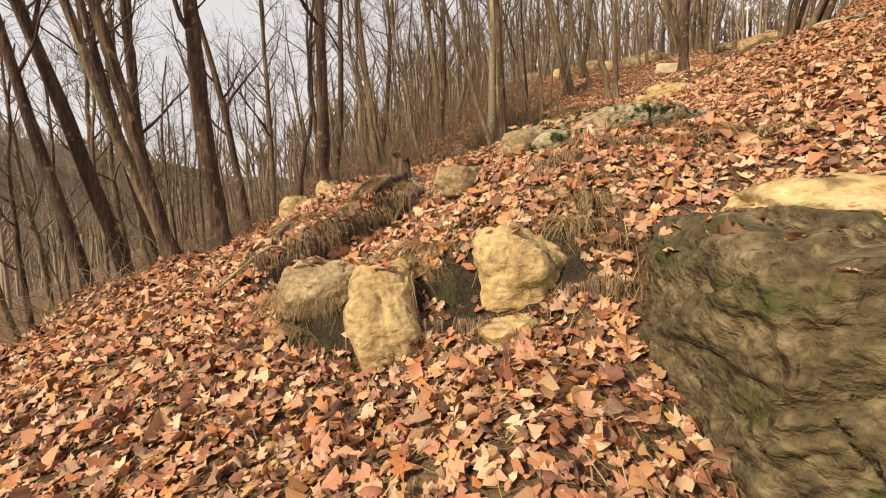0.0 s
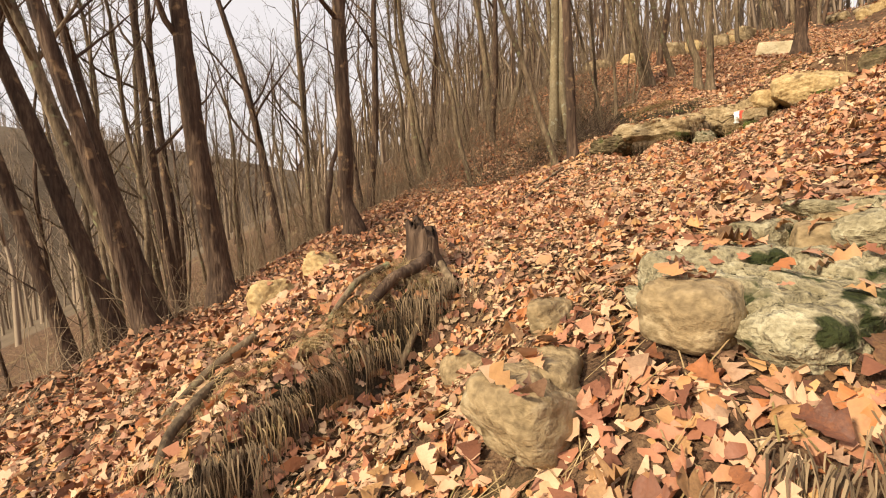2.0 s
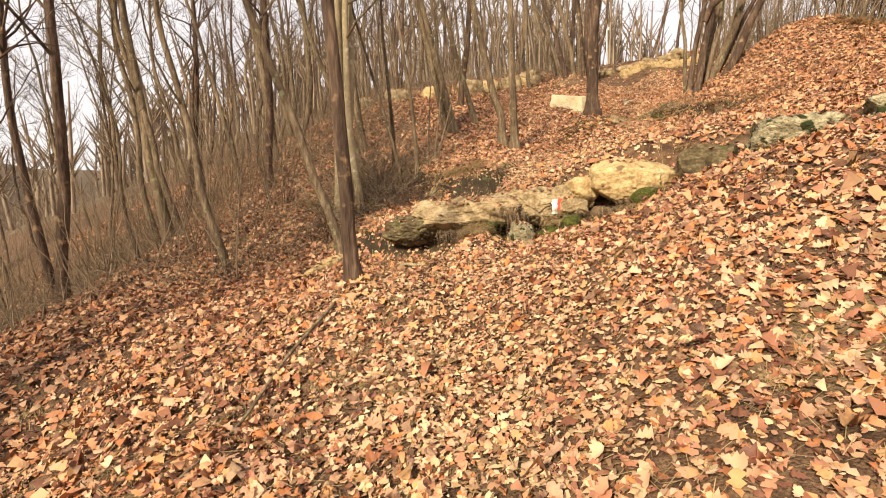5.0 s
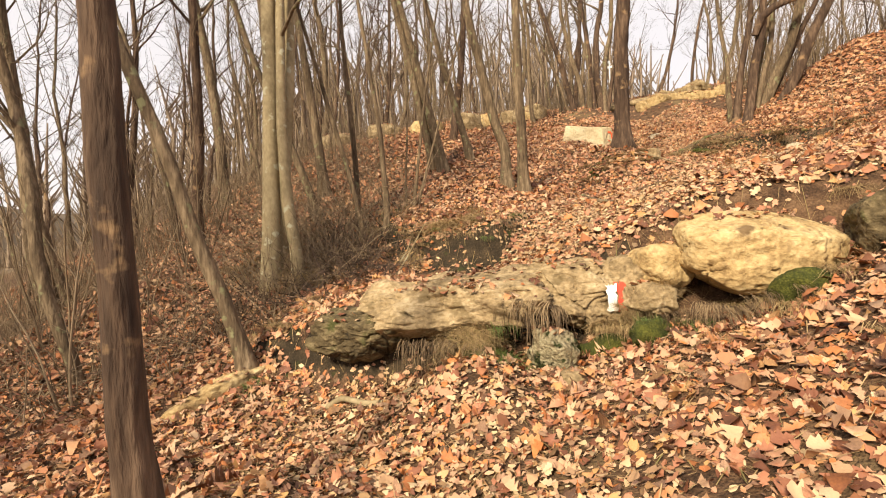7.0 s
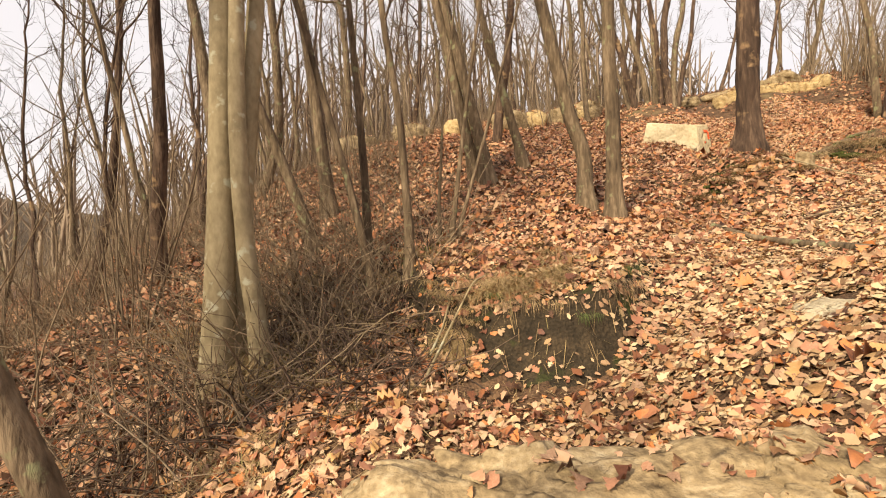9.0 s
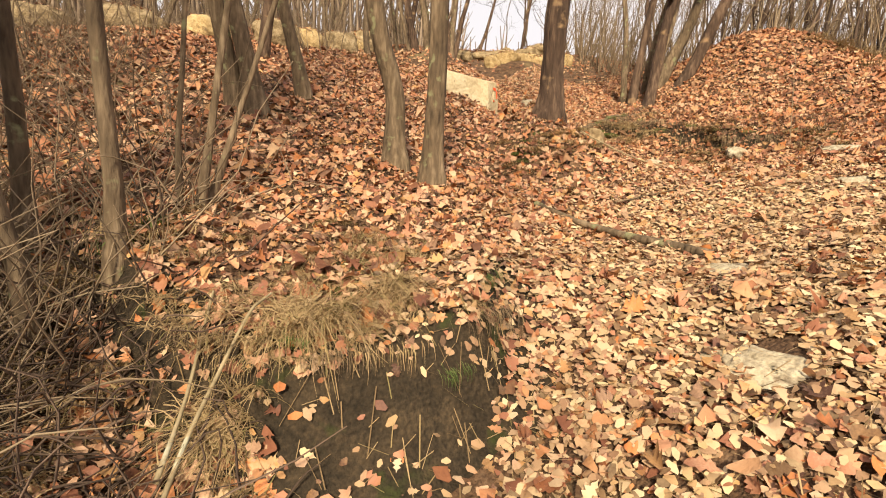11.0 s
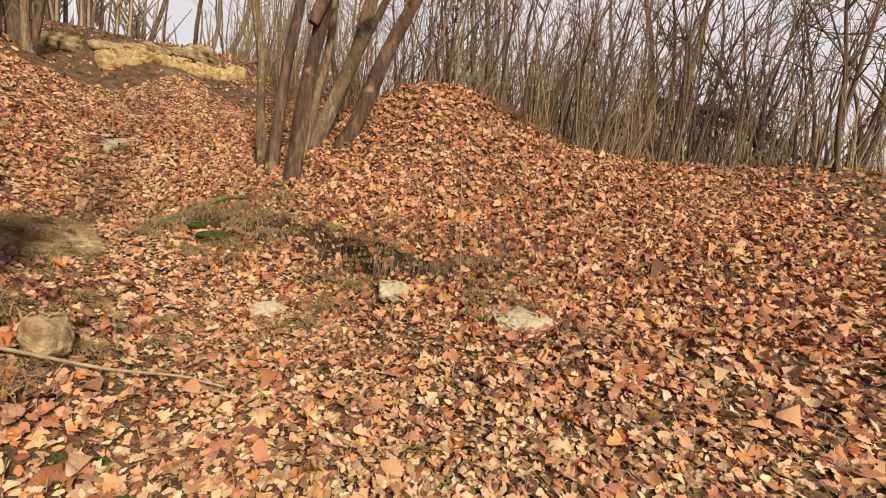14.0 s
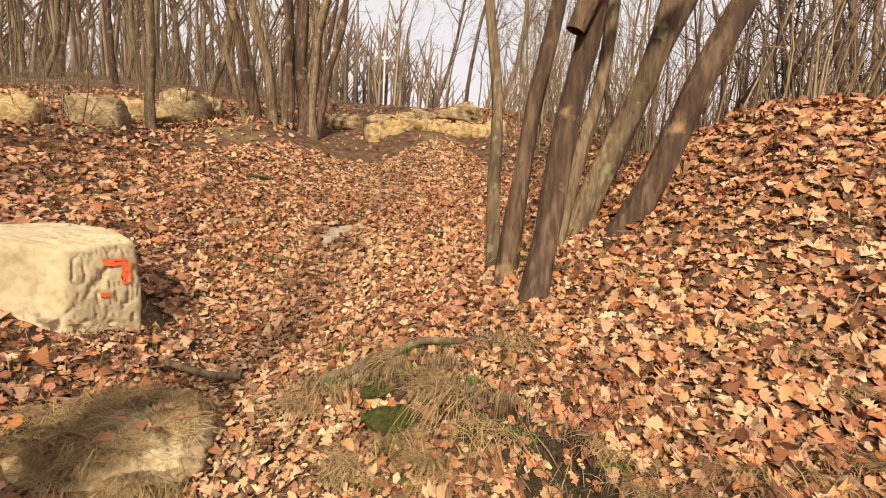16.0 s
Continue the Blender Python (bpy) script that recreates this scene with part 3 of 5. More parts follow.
count = 0
while count < 900:
    zone = rng.random()
    if zone < 0.14:
        x, y = rng.uniform(-13, -4.2), rng.uniform(5, 30)
    elif zone < 0.36:
        x, y = rng.uniform(-6, 16), rng.uniform(17.5, 42)
    elif zone < 0.68:
        x, y = rng.uniform(13.6, 22), rng.uniform(9.8, 24)
    elif zone < 0.90:
        x, y = rng.uniform(14.8, 24), rng.uniform(3.5, 12.5)
    else:
        x, y = rng.uniform(-4.5, 3), rng.uniform(11.5, 22)
    if not scatter_ok(x, y, 2.6) or (0.6 < x < 13 and y < 14) or (1.5 < x < 12.6 and y < 16.5):
        continue
    if x < -2 and y < 9.5 + (x + 2) * -0.4 and x > -4.6:
        continue
    right = x > 13.5 and y < 24
    stool(x, y, int(rng.integers(3, 9)), rng.uniform(1.0, 3.9) if right else rng.uniform(0.8, 3.6), (0.16, -0.05) if right else (rng.normal(-0.05, 0.12), 0), 0.017 if right else 0.010)
    count += 1
tagged(part("thicket", thicket.mesh("thicket", TWIG)), "dense brown thicket of thin bare stems", "undergrowth", kind="stuff")

crest = Bag()
for k in range(360):
    x, y = rng.uniform(14.5, 22), rng.uniform(4.5, 16)
    base, h = (x, y, gz(x, y) - 0.05), rng.uniform(1.6, 6.0)
    line = wander(base, (rng.normal(0.16, 0.16), rng.normal(-0.10, 0.16), 1.0), h, 7, 0.09, 0.02, rng)
    r0 = 0.008 + 0.006 * h * rng.uniform(0.3, 1.4)
    crest.tube(line, r0 * np.linspace(1, 0.2, 8), 4)
    for _ in range(int(h * 3)):
        q = int(rng.integers(2, 8))
        d = (line[q] - line[q - 1]) / np.linalg.norm(line[q] - line[q - 1]) + rng.normal(0, 0.6, 3)
        crest.tube(wander(line[q], d, h * rng.uniform(0.08, 0.26), 3, 0.2, 0.02, rng), r0 * np.array([0.4, 0.3, 0.2, 0.1]), 3)
tagged(part("crest_thicket", crest.mesh("crest_thicket", TWIG_DARK)), "dark leaning bare stems along the crest", "undergrowth", kind="stuff")

# tangled low brush
brush = Bag()
for k in range(10500):
    zone = rng.random()
    if zone < 0.34:
        x, y = rng.uniform(-9, -3.7), rng.uniform(4, 22)
    elif zone < 0.70:
        x, y = rng.uniform(-5, 3.4), rng.uniform(11.4, 20)
    elif zone < 0.92:
        x, y = rng.uniform(13.6, 21), rng.uniform(4.5, 20)
    else:
        x, y = rng.uniform(4, 15), rng.uniform(20, 30)
    if k > 9300:
        x, y = rng.normal(1.9, 0.7), rng.normal(12.6, 0.8)
        if y < 11.4 + max(0, x - 1.2) * 0.75:
            continue
    elif not scatter_ok(x, y, 1.6) or (0.8 < x < 13 and y < 12.6) or (x > 2.4 and y < 14 and x < 9):
        continue
    L = rng.uniform(0.3, 1.1)
    brush.tube(wander((x, y, gz(x, y)), (rng.normal(0, 0.7), rng.normal(0, 0.7), 1.0), L, 4, 0.22, -0.12, rng), np.linspace(0.0055, 0.0018, 5), 3)
tagged(part("brush", brush.mesh("brush", TWIG)), "tangled low brush of dry stems and brambles", "undergrowth", kind="stuff")

bank_twigs = Bag()
for k in range(900):
    s = rng.uniform(0, 1)
    x, y = 9.25 + 0.10 * math.sin(s * 9) + rng.normal(0, 0.16), 14.3 - 2.9 * s + rng.normal(0, 0.12)
    L = rng.uniform(0.05, 0.22)
    bank_twigs.tube(wander((x, y, gz(x, y)), (rng.normal(-0.3, 0.6), rng.normal(0, 0.6), 0.8), L, 3, 0.28, -0.05, rng), [0.0022, 0.0018, 0.0014, 0.0008], 3)
tagged(part("bank_twigs", bank_twigs.mesh("bank_twigs", TWIG_DARK)), "low dark twiggy growth on the bank above the path", "undergrowth", kind="stuff")

bramble = Bag()
for k in range(1100):
    x, y = (rng.normal(2.2, 0.35), rng.normal(12.3, 0.5)) if k < 700 else (rng.normal(1.2, 0.6), rng.normal(12.2, 0.7))
    if y < 11.45 or x > 3.2:
        continue
    L = rng.uniform(0.15, 0.7)
    bramble.tube(wander((x, y, gz(x, y)), (rng.normal(0, 0.9), rng.normal(0, 0.9), 0.8), L, 4, 0.28, -0.15, rng), np.linspace(0.006, 0.002, 5), 3)
tagged(part("brambles", bramble.mesh("brambles", TWIG_DARK)), "dark tangle of brambles in the hollow", "undergrowth", kind="stuff")

# far woods on the opposite hillside
far = Bag()
FX, FY = np.arange(-264, 68, 4.0), np.arange(-124, 336, 4.0)
FAR_TABLE = ground_z(*np.meshgrid(FX, FY))


def far_z(x, y):
    u, v = (x + 264) / 4, (y + 124) / 4
    i, j = int(u), int(v)
    u, v = u - i, v - j
    return (FAR_TABLE[j, i] * (1 - u) + FAR_TABLE[j, i + 1] * u) * (1 - v) + (FAR_TABLE[j + 1, i] * (1 - u) + FAR_TABLE[j + 1, i + 1] * u) * v



for _ in range(3600):
    x, y = rng.uniform(-260, -24), rng.uniform(-120, 330)
    if rng.random() < 0.25:
        x, y = rng.uniform(-24, 60), rng.uniform(46, 110)
    z = float(far_z(x, y))
    h = rng.uniform(6, 12)
    far.tube([(x, y, z - 0.5), (x + rng.normal(0, 0.4), y, z + h * 0.5), (x + rng.normal(0, 0.8), y, z + h)], [0.22, 0.16, 0.05], 3)
    for _ in range(7):
        a, s = rng.uniform(0, 6.283), rng.uniform(0.3, 0.7)
        q = rng.uniform(0.8, 2.2)
        far.tube([(x, y, z + h * s), (x + q * math.cos(a), y + q * math.sin(a), z + h * s + q * 1.5)], [0.09, 0.03], 3)
tagged(part("far_woods", far.mesh("far_woods", FAR_TWIG)), "bare winter woods on the far hillside", "woods", kind="stuff")

# the bowed trunk at the crest
bowed = new("bowed_trunk")
bowed.location = (19.5, 11.7, gz(19.5, 11.7))
bag = Bag()
bag.tube([(0, 0, -0.3), (-0.1, -0.5, 0.5), (-0.3, -1.1, 1.15), (-0.5, -1.75, 1.62), (-0.7, -2.5, 1.45), (-0.9, -3.3, 1.3), (-1.2, -4.2, 0.75), (-1.4, -4.9, 0.2)], [0.17, 0.16, 0.15, 0.17, 0.13, 0.11, 0.09, 0.05], 10, 0.15, 3)
part("trunk", bag.mesh("trunk", BARK_DARK), bowed)
lb = Bag()
for k in range(110):
    s = rng.uniform(0.1, 1)
    lb.tube(wander((-0.4 - 0.8 * s, -1.3 - 3.0 * s, 1.6 - 0.9 * s), (rng.normal(0, 0.7), rng.normal(-0.3, 0.7), rng.normal(0.3, 0.8)), rng.uniform(0.4, 1.3), 4, 0.25, 0, rng), [0.02, 0.014, 0.01, 0.006, 0.003], 4)
tagged(part("crown", lb.mesh("crown", TWIG_DARK), bowed, "tangle of dark bare twigs"), kind="stuff")
tagged(bowed, "dark bowed tree trunk arching over the crest", "tree")


# ---- rocks ----
FOOT = []


def rock_mesh(size, seed, power=4.0, rough=0.10, strata=0.04, n=13, mat=None, cuts=5, blocky=0.07):
    r = np.random.default_rng(seed)
    bm = bmesh.new()
    bmesh.ops.create_cube(bm, size=2.0)
    bmesh.ops.subdivide_edges(bm, edges=bm.edges[:], cuts=n, use_grid_fill=True)
    V = np.array([v.co for v in bm.verts])
    F = np.array([[v.index for v in f.verts] for f in bm.faces])
    bm.free()
    V = V / ((np.abs(V) ** power).sum(1) ** (1 / power))[:, None]
    for _ in range(cuts):
        d = r.normal(0, 1, 3)
        d /= np.linalg.norm(d)
        lim = r.uniform(0.70, 1.05)
        over = np.maximum(0, V @ d - lim)
        V = V - over[:, None] * d * 0.85
    if blocky:
        K = int(10 + 22 * max(size) ** 0.7)
        C = r.uniform(-1.1, 1.1, (K, 3))
        aspect = np.array(size) / max(size) * (1, 1, 1.7)
        W = V + 0.12 * np.stack([soft_noise(V[:, 1] * 3, V[:, 2] * 3, seed + j) for j in range(3)], 1)
        D = np.linalg.norm((W[:, None] - C[None]) * aspect, axis=2)
        order = np.argsort(D, 1)[:, :2]
        near = np.take_along_axis(D, order, 1)
        gapw = np.clip((near[:, 1] - near[:, 0]) / 0.05, 0, 1)
        V = V * (1 + blocky * r.uniform(-1, 0.7, K)[order[:, 0]] * gapw - 0.5 * blocky * (1 - gapw))[:, None]
    o = r.uniform(0, 50, 3)
    V = V * np.array(size)
    for fr, am in ((2.5, rough), (6, rough * 0.5), (15, rough * 0.3)):
        q = V * fr + o
        dis = soft_noise(q[:, 0] + q[:, 2] * 1.7, q[:, 1] + q[:, 2] * 0.6, seed)
        V = V * (1 + (am * 2 * dis)[:, None])
    for fr, am in ((7, 0.030), (16, 0.016), (34, 0.008)):
        q = V * fr + o
        cell = np.abs(soft_noise(q[:, 0] + q[:, 1] * 0.6, q[:, 2] * 1.6 + q[:, 1], seed + 7))
        crack = np.exp(-((cell / 0.035) ** 2))
        V = V - (crack * am * min(1.0, max(size) * 2.5))[:, None] * V / (np.linalg.norm(V, axis=1)[:, None] + 1e-6)
    band = soft_noise(V[:, 2] * 16 + soft_noise(V[:, 0] * 4, V[:, 1] * 4, seed) * 3, V[:, 0] * 5 + V[:, 1] * 4, seed + 1)
    V[:, :2] *= (1 + strata * 1.3 * band)[:, None]
    return mesh_from("rock", V, F, mat)


TOPS = []


def rock(x, y, z, size, turn, label, mat, seed, tilt=(0, 0), name="rock", foot=True, **kw):
    ob = new(name, rock_mesh(size, seed, mat=mat, **kw))
    ob.matrix_basis = pose(x, y, z, tilt[0], tilt[1], turn)
    co = np.array([v.co for v in ob.data.vertices])
    co = co[co[:, 2] > size[2] * 0.78]
    if len(co):
        pick = co[rng.integers(0, len(co), int(min(160, 420 * size[0] * size[1] + 2)))]
        M = np.array(ob.matrix_basis)
        TOPS.append(pick @ M[:3, :3].T + M[:3, 3])
    if foot:
        FOOT.append((x, y, max(size[0], size[1]), min(size[0], size[1]), turn + (0 if size[0] >= size[1] else 90), z + size[2]))
    return tagged(ob, label, "rock")


BANK = "rocks set in the first bank"
rock(-0.19, 2.17, 1.01, (0.155, 0.17, 0.27), 8, "upright ochre sandstone block set in the bank", ROCK_YELLOW, 1, n=24)
rock(-0.50, 2.34, 1.13, (0.19, 0.16, 0.15), -10, "small ochre stone half buried in the bank", ROCK_PALE, 2, n=20)
rock(0.43, 2.30, 1.17, (0.235, 0.22, 0.26), 5, "rounded yellow sandstone lump with moss", ROCK_YELLOW, 3, n=24)
rock(0.32, 2.08, 0.96, (0.15, 0.12, 0.10), 30, "small yellow stone under a larger one", ROCK_YELLOW, 4, n=18)
rock(1.50, 1.52, 0.90, (0.72, 0.78, 0.54), 4, "big layered brown sandstone outcrop with moss", ROCK_DARK, 5, n=72, strata=0.016, rough=0.05, power=10, blocky=0.13)
rock(1.60, 0.75, 0.62, (0.85, 0.62, 0.48), -6, "brown layered outcrop above the bank's foot", ROCK_DARK, 6, n=56, strata=0.02, rough=0.06, power=9, blocky=0.13)
rock(1.66, 1.75, 1.44, (0.50, 0.42, 0.13), 15, "ochre slab on top of the outcrop", ROCK_YELLOW, 7, n=24)
rock(1.42, 1.05, 1.16, (0.30, 0.34, 0.15), -8, "cracked ochre stone on the outcrop", ROCK_DARK, 11, n=24)
rock(1.00, 3.35, 1.74, (0.44, 0.30, 0.26), 20, "grey lichened stone with dark moss", ROCK_GREY, 8, n=44, rough=0.18, strata=0.03, blocky=0.13, power=6)
rock(1.60, 3.70, 1.92, (0.44, 0.32, 0.24), 28, "grey mossy stone beside the path", ROCK_GREY, 9, n=40, rough=0.18, strata=0.03, blocky=0.13, power=6)
rock(0.58, 3.22, 1.55, (0.26, 0.20, 0.18), 10, "pale angular stone in the outcrop", ROCK_PALE, 10, n=24)
rock(0.22, 3.80, 1.46, (0.17, 0.14, 0.14), -15, "pale broken stone among leaves", ROCK_PALE, 12, n=20)
rock(0.00, 4.02, 1.42, (0.13, 0.10, 0.12), 15, "small pale stone among leaves", ROCK_PALE, 13, n=20)
rock(0.80, 2.92, 1.46, (0.32, 0.14, 0.12), 8, "flat brown stone above the bank", ROCK_DARK, 14, n=20)
rock(2.25, 4.15, 2.06, (0.40, 0.24, 0.18), 30, "flat grey stone with lichen", ROCK_GREY, 15, n=30, rough=0.14)
rock(1.88, 5.68, 2.12, (0.24, 0.20, 0.10), 10, "flat grey stone flush with the leaves", ROCK_GREY, 16)
for k in range(16):
    x, y = rng.uniform(0.2, 1.7), rng.uniform(2.95, 3.5) + rng.uniform(0, 0.35)
    s = rng.uniform(0.06, 0.13)
    rock(x, y, gz(x, y) + s * 0.4, (s * 1.3, s, s * 0.8), rng.uniform(0, 90), "broken angular stone of the outcrop", ROCK_GREY if k % 2 else ROCK_PALE, 300 + k, n=9, rough=0.15)
rock(-1.50, 5.22, gz(-1.5, 5.22) + 0.0, (0.20, 0.15, 0.16), 30, "ochre block under dry grass", ROCK_YELLOW, 17, n=22)
rock(-1.22, 5.40, gz(-1.22, 5.4) + 0.02, (0.13, 0.11, 0.15), 10, "ochre stone below the stump", ROCK_YELLOW, 18, n=20)
LEDG = "slabs of the ledge"
ln = [(2.20, 10.50, 3.00, 0.40, 0.34, 0.18, -32, ROCK_DARK), (2.74, 10.30, 3.16, 0.62, 0.44, 0.21, -23, ROCK_PALE), (3.61, 9.99, 3.27, 0.36, 0.32, 0.21, -21, ROCK_PALE)]
names = ["flat brown slab at the end of the ledge", "layered pale slab of the ledge", "pale ledge block with a painted trail mark"]
slabs = [rock(a, b2, c, (d, e, f), t, names[k], mt, 20 + k, n=56, power=6, rough=0.14, strata=0.03, foot=False, cuts=7, blocky=0.12, tilt=(9, 0)) for k, (a, b2, c, d, e, f, t, mt) in enumerate(ln)]
rock(4.42, 9.24, 3.50, (0.46, 0.26, 0.26), -20, "smooth rounded yellow sandstone block on the ledge", ROCK_YELLOW, 24, n=30, power=4.0, rough=0.03, strata=0.012, blocky=0.0)
rock(4.02, 9.62, 3.42, (0.20, 0.20, 0.14), 0, "yellow stone beside a larger block", ROCK_YELLOW, 25)
rock(3.95, 9.72, 3.34, (0.24, 0.26, 0.16), -20, "cracked pale stone of the ledge", ROCK_PALE, 46, n=26, blocky=0.14)
rock(3.86, 9.52, 3.22, (0.17, 0.16, 0.12), 10, "small cracked block of the ledge", ROCK_PALE, 47, n=20, blocky=0.14)
rock(3.20, 9.62, 2.92, (0.12, 0.14, 0.16), 20, "layered grey stone under the ledge", ROCK_GREY, 48, n=24, blocky=0.15)
rock(5.05, 8.75, 3.62, (0.30, 0.25, 0.20), -35, "brown cracked stone of the ledge", ROCK_DARK, 26, n=18)
rock(5.6, 8.25, 3.84, (0.45, 0.32, 0.22), -45, "grey flat stone of the ledge", ROCK_GREY, 27, n=18)
rock(6.3, 7.6, 4.02, (0.5, 0.35, 0.2), -45, "grey flat stone at the slope", ROCK_GREY, 28, n=18)
rock(3.25, 9.38, 2.78, (0.16, 0.10, 0.07), 15, "pale stone at the ledge's foot", ROCK_PALE, 29)
rock(3.62, 9.10, 2.80, (0.20, 0.10, 0.06), -10, "flat pale stone under the moss", ROCK_PALE, 30)
rock(1.0, 10.9, 2.58, (0.42, 0.12, 0.08), 35, "narrow yellow rock edge in the leaves", ROCK_YELLOW, 31, tilt=(0, -12))
boulder = rock(0, 0, 0, (0.5, 0.5, 0.30), 0, "pale squared boulder with orange-red paint", CUT_STONE, 32, n=44, power=26, rough=0.015, strata=0.004, cuts=1, blocky=0.0, foot=False)
co = np.array([v.co for v in boulder.data.vertices]) / (0.5, 0.5, 1)
u, v = (co[:, 0] + 1) / 2, (co[:, 1] + 1) / 2
quad = np.array([[0, 0], [0.37, 0.15], [-0.80, 0.30], [0.25, 0.85]])
xy = (1 - u)[:, None] * (1 - v)[:, None] * quad[0] + u[:, None] * (1 - v)[:, None] * quad[1] + (1 - u)[:, None] * v[:, None] * quad[2] + u[:, None] * v[:, None] * quad[3]
top = np.clip(co[:, 2] / 0.3, 0, 1)[:, None]
xy = xy + (np.array([0.0, 0.4]) - xy) * 0.10 * top
zz = co[:, 2] + 0.10 * v * (co[:, 2] > 0) + 0.05 * u * (co[:, 2] > 0)
boulder.data.vertices.foreach_set("co", np.column_stack([xy, zz]).ravel())
boulder.data.update()
boulder.matrix_basis = pose(7.69, 15.46, 5.56)
TOPS.pop()
FOOT.append((7.75, 15.9, 0.42, 0.36, 20, 5.9))
rock(7.85, 14.66, 5.02, (0.38, 0.34, 0.16), -30, "low rounded rock under dry grass", ROCK_PALE, 33, n=26, power=3)
rock(7.01, 13.17, 4.86, (0.09, 0.08, 0.11), 10, "small pale stone by the oak's foot", ROCK_PALE, 34)
rock(6.16, 13.70, 4.66, (0.06, 0.05, 0.12), 30, "small upright stone in grass", ROCK_PALE, 35)


def slab(x, y, size, turn, label, seed, proud=0.022, mat=ROCK_WORN):
    """Bedrock showing flush with the slope."""
    e = 0.3
    n = Vector((-(gz(x + e, y) - gz(x - e, y)) / (2 * e), -(gz(x, y + e) - gz(x, y - e)) / (2 * e), 1)).normalized()
    ob = rock(x, y, gz(x, y), size, turn, label, mat, seed, n=26, rough=0.10, power=3.5, blocky=0.12, foot=False)
    ob.matrix_basis = Matrix.Translation((x, y, gz(x, y) - size[2] + proud)) @ n.to_track_quat("Z", "Y").to_matrix().to_4x4() @ pose(0, 0, 0, 0, 0, turn)
    TOPS.pop()
    FOOT.append((x, y, size[0] * 0.6, size[1] * 0.6, turn, 99))
    return ob


slab(7.38, 9.98, (0.50, 0.34, 0.08), 10, "bare white slab of bedrock in the path", 39, 0.03)
slab(7.85, 9.62, (0.26, 0.20, 0.07), -30, "cracked white bedrock beside a larger slab", 38)
slab(6.92, 10.98, (0.24, 0.15, 0.06), 25, "bare pale slab in the path", 40)
slab(8.62, 11.38, (0.28, 0.14, 0.06), -20, "pale flat slab in the leaves", 37)
slab(9.3, 8.75, (0.34, 0.18, 0.06), 10, "pale slab at the far side of the path", 35 + 12)
slab(5.06, 11.15, (0.22, 0.16, 0.05), 25, "pale stone worn flush with the path", 41)
slab(4.25, 10.72, (0.26, 0.13, 0.05), 15, "bare pale bedrock at the path's edge", 42)
slab(8.44, 13.2, (0.12, 0.08, 0.05), 0, "flat pale stone among leaves", 43)
slab(9.8, 16.5, (0.3, 0.16, 0.06), 20, "flat pale rock in the upper path", 44)
slab(1.0, 3.98, (0.22, 0.14, 0.05), 10, "grey flat stone flush with the leaves", 45, mat=ROCK_GREY)
rock(8.95, 12.42, gz(8.95, 12.42) + 0.02, (0.15, 0.11, 0.08), 20, "broken white stone in the bank", ROCK_WORN, 36, n=20, blocky=0.15)
rock(5.6, 15.0, 4.82, (0.35, 0.12, 0.07), -15, "flat stone step in the bank", ROCK_DARK, 43)
rock(9.35, 17.2, 6.05, (0.16, 0.11, 0.09), 0, "pale stone in the path", ROCK_PALE, 44)
rock(9.0, 17.0, 5.98, (0.14, 0.09, 0.07), 20, "pale stone in the leaves", ROCK_PALE, 45)
for k in range(11):
    a = k / 10
    x, y = 12.2 + 2.6 * a + rng.normal(0, 0.08), 19.9 - 0.6 * a
    rock(x, y, gz(x, y) + 0.04, (0.24 * rng.uniform(0.7, 1.3), 0.22, 0.22 * rng.uniform(0.7, 1.1)), rng.uniform(-20, 20), "yellow sandstone block of the upper step", ROCK_YELLOW, 50 + k, power=5)
    x, y = 12.7 + 2.8 * a + rng.normal(0, 0.1), 21.3 - 0.5 * a
    if k % 2 == 0:
        rock(x, y, gz(x, y) + 0.05, (0.42, 0.34, 0.20 * rng.uniform(0.6, 1.1)), rng.uniform(-20, 20), "pale flat block behind the upper step", ROCK_PALE, 70 + k, power=5)
for k, (x, y, s, hh) in enumerate([(6.4, 20.2, 0.55, 0.3), (7.2, 20.8, 0.36, 0.28), (8.15, 20.9, 0.42, 0.34), (8.9, 21.6, 0.4, 0.24), (9.5, 22.1, 0.45, 0.36), (5.2, 20.4, 0.5, 0.3), (4.0, 21.0, 0.5, 0.3), (10.0, 22.6, 0.3, 0.25), (2.6, 21.0, 0.5, 0.3)]):
    rock(x, y, gz(x, y) + hh * 0.35, (s, s * 0.7, hh), rng.uniform(-30, 30), "ochre boulder in a row above the hollow", ROCK_YELLOW if k % 2 else ROCK_PALE, 90 + k, power=3.6)


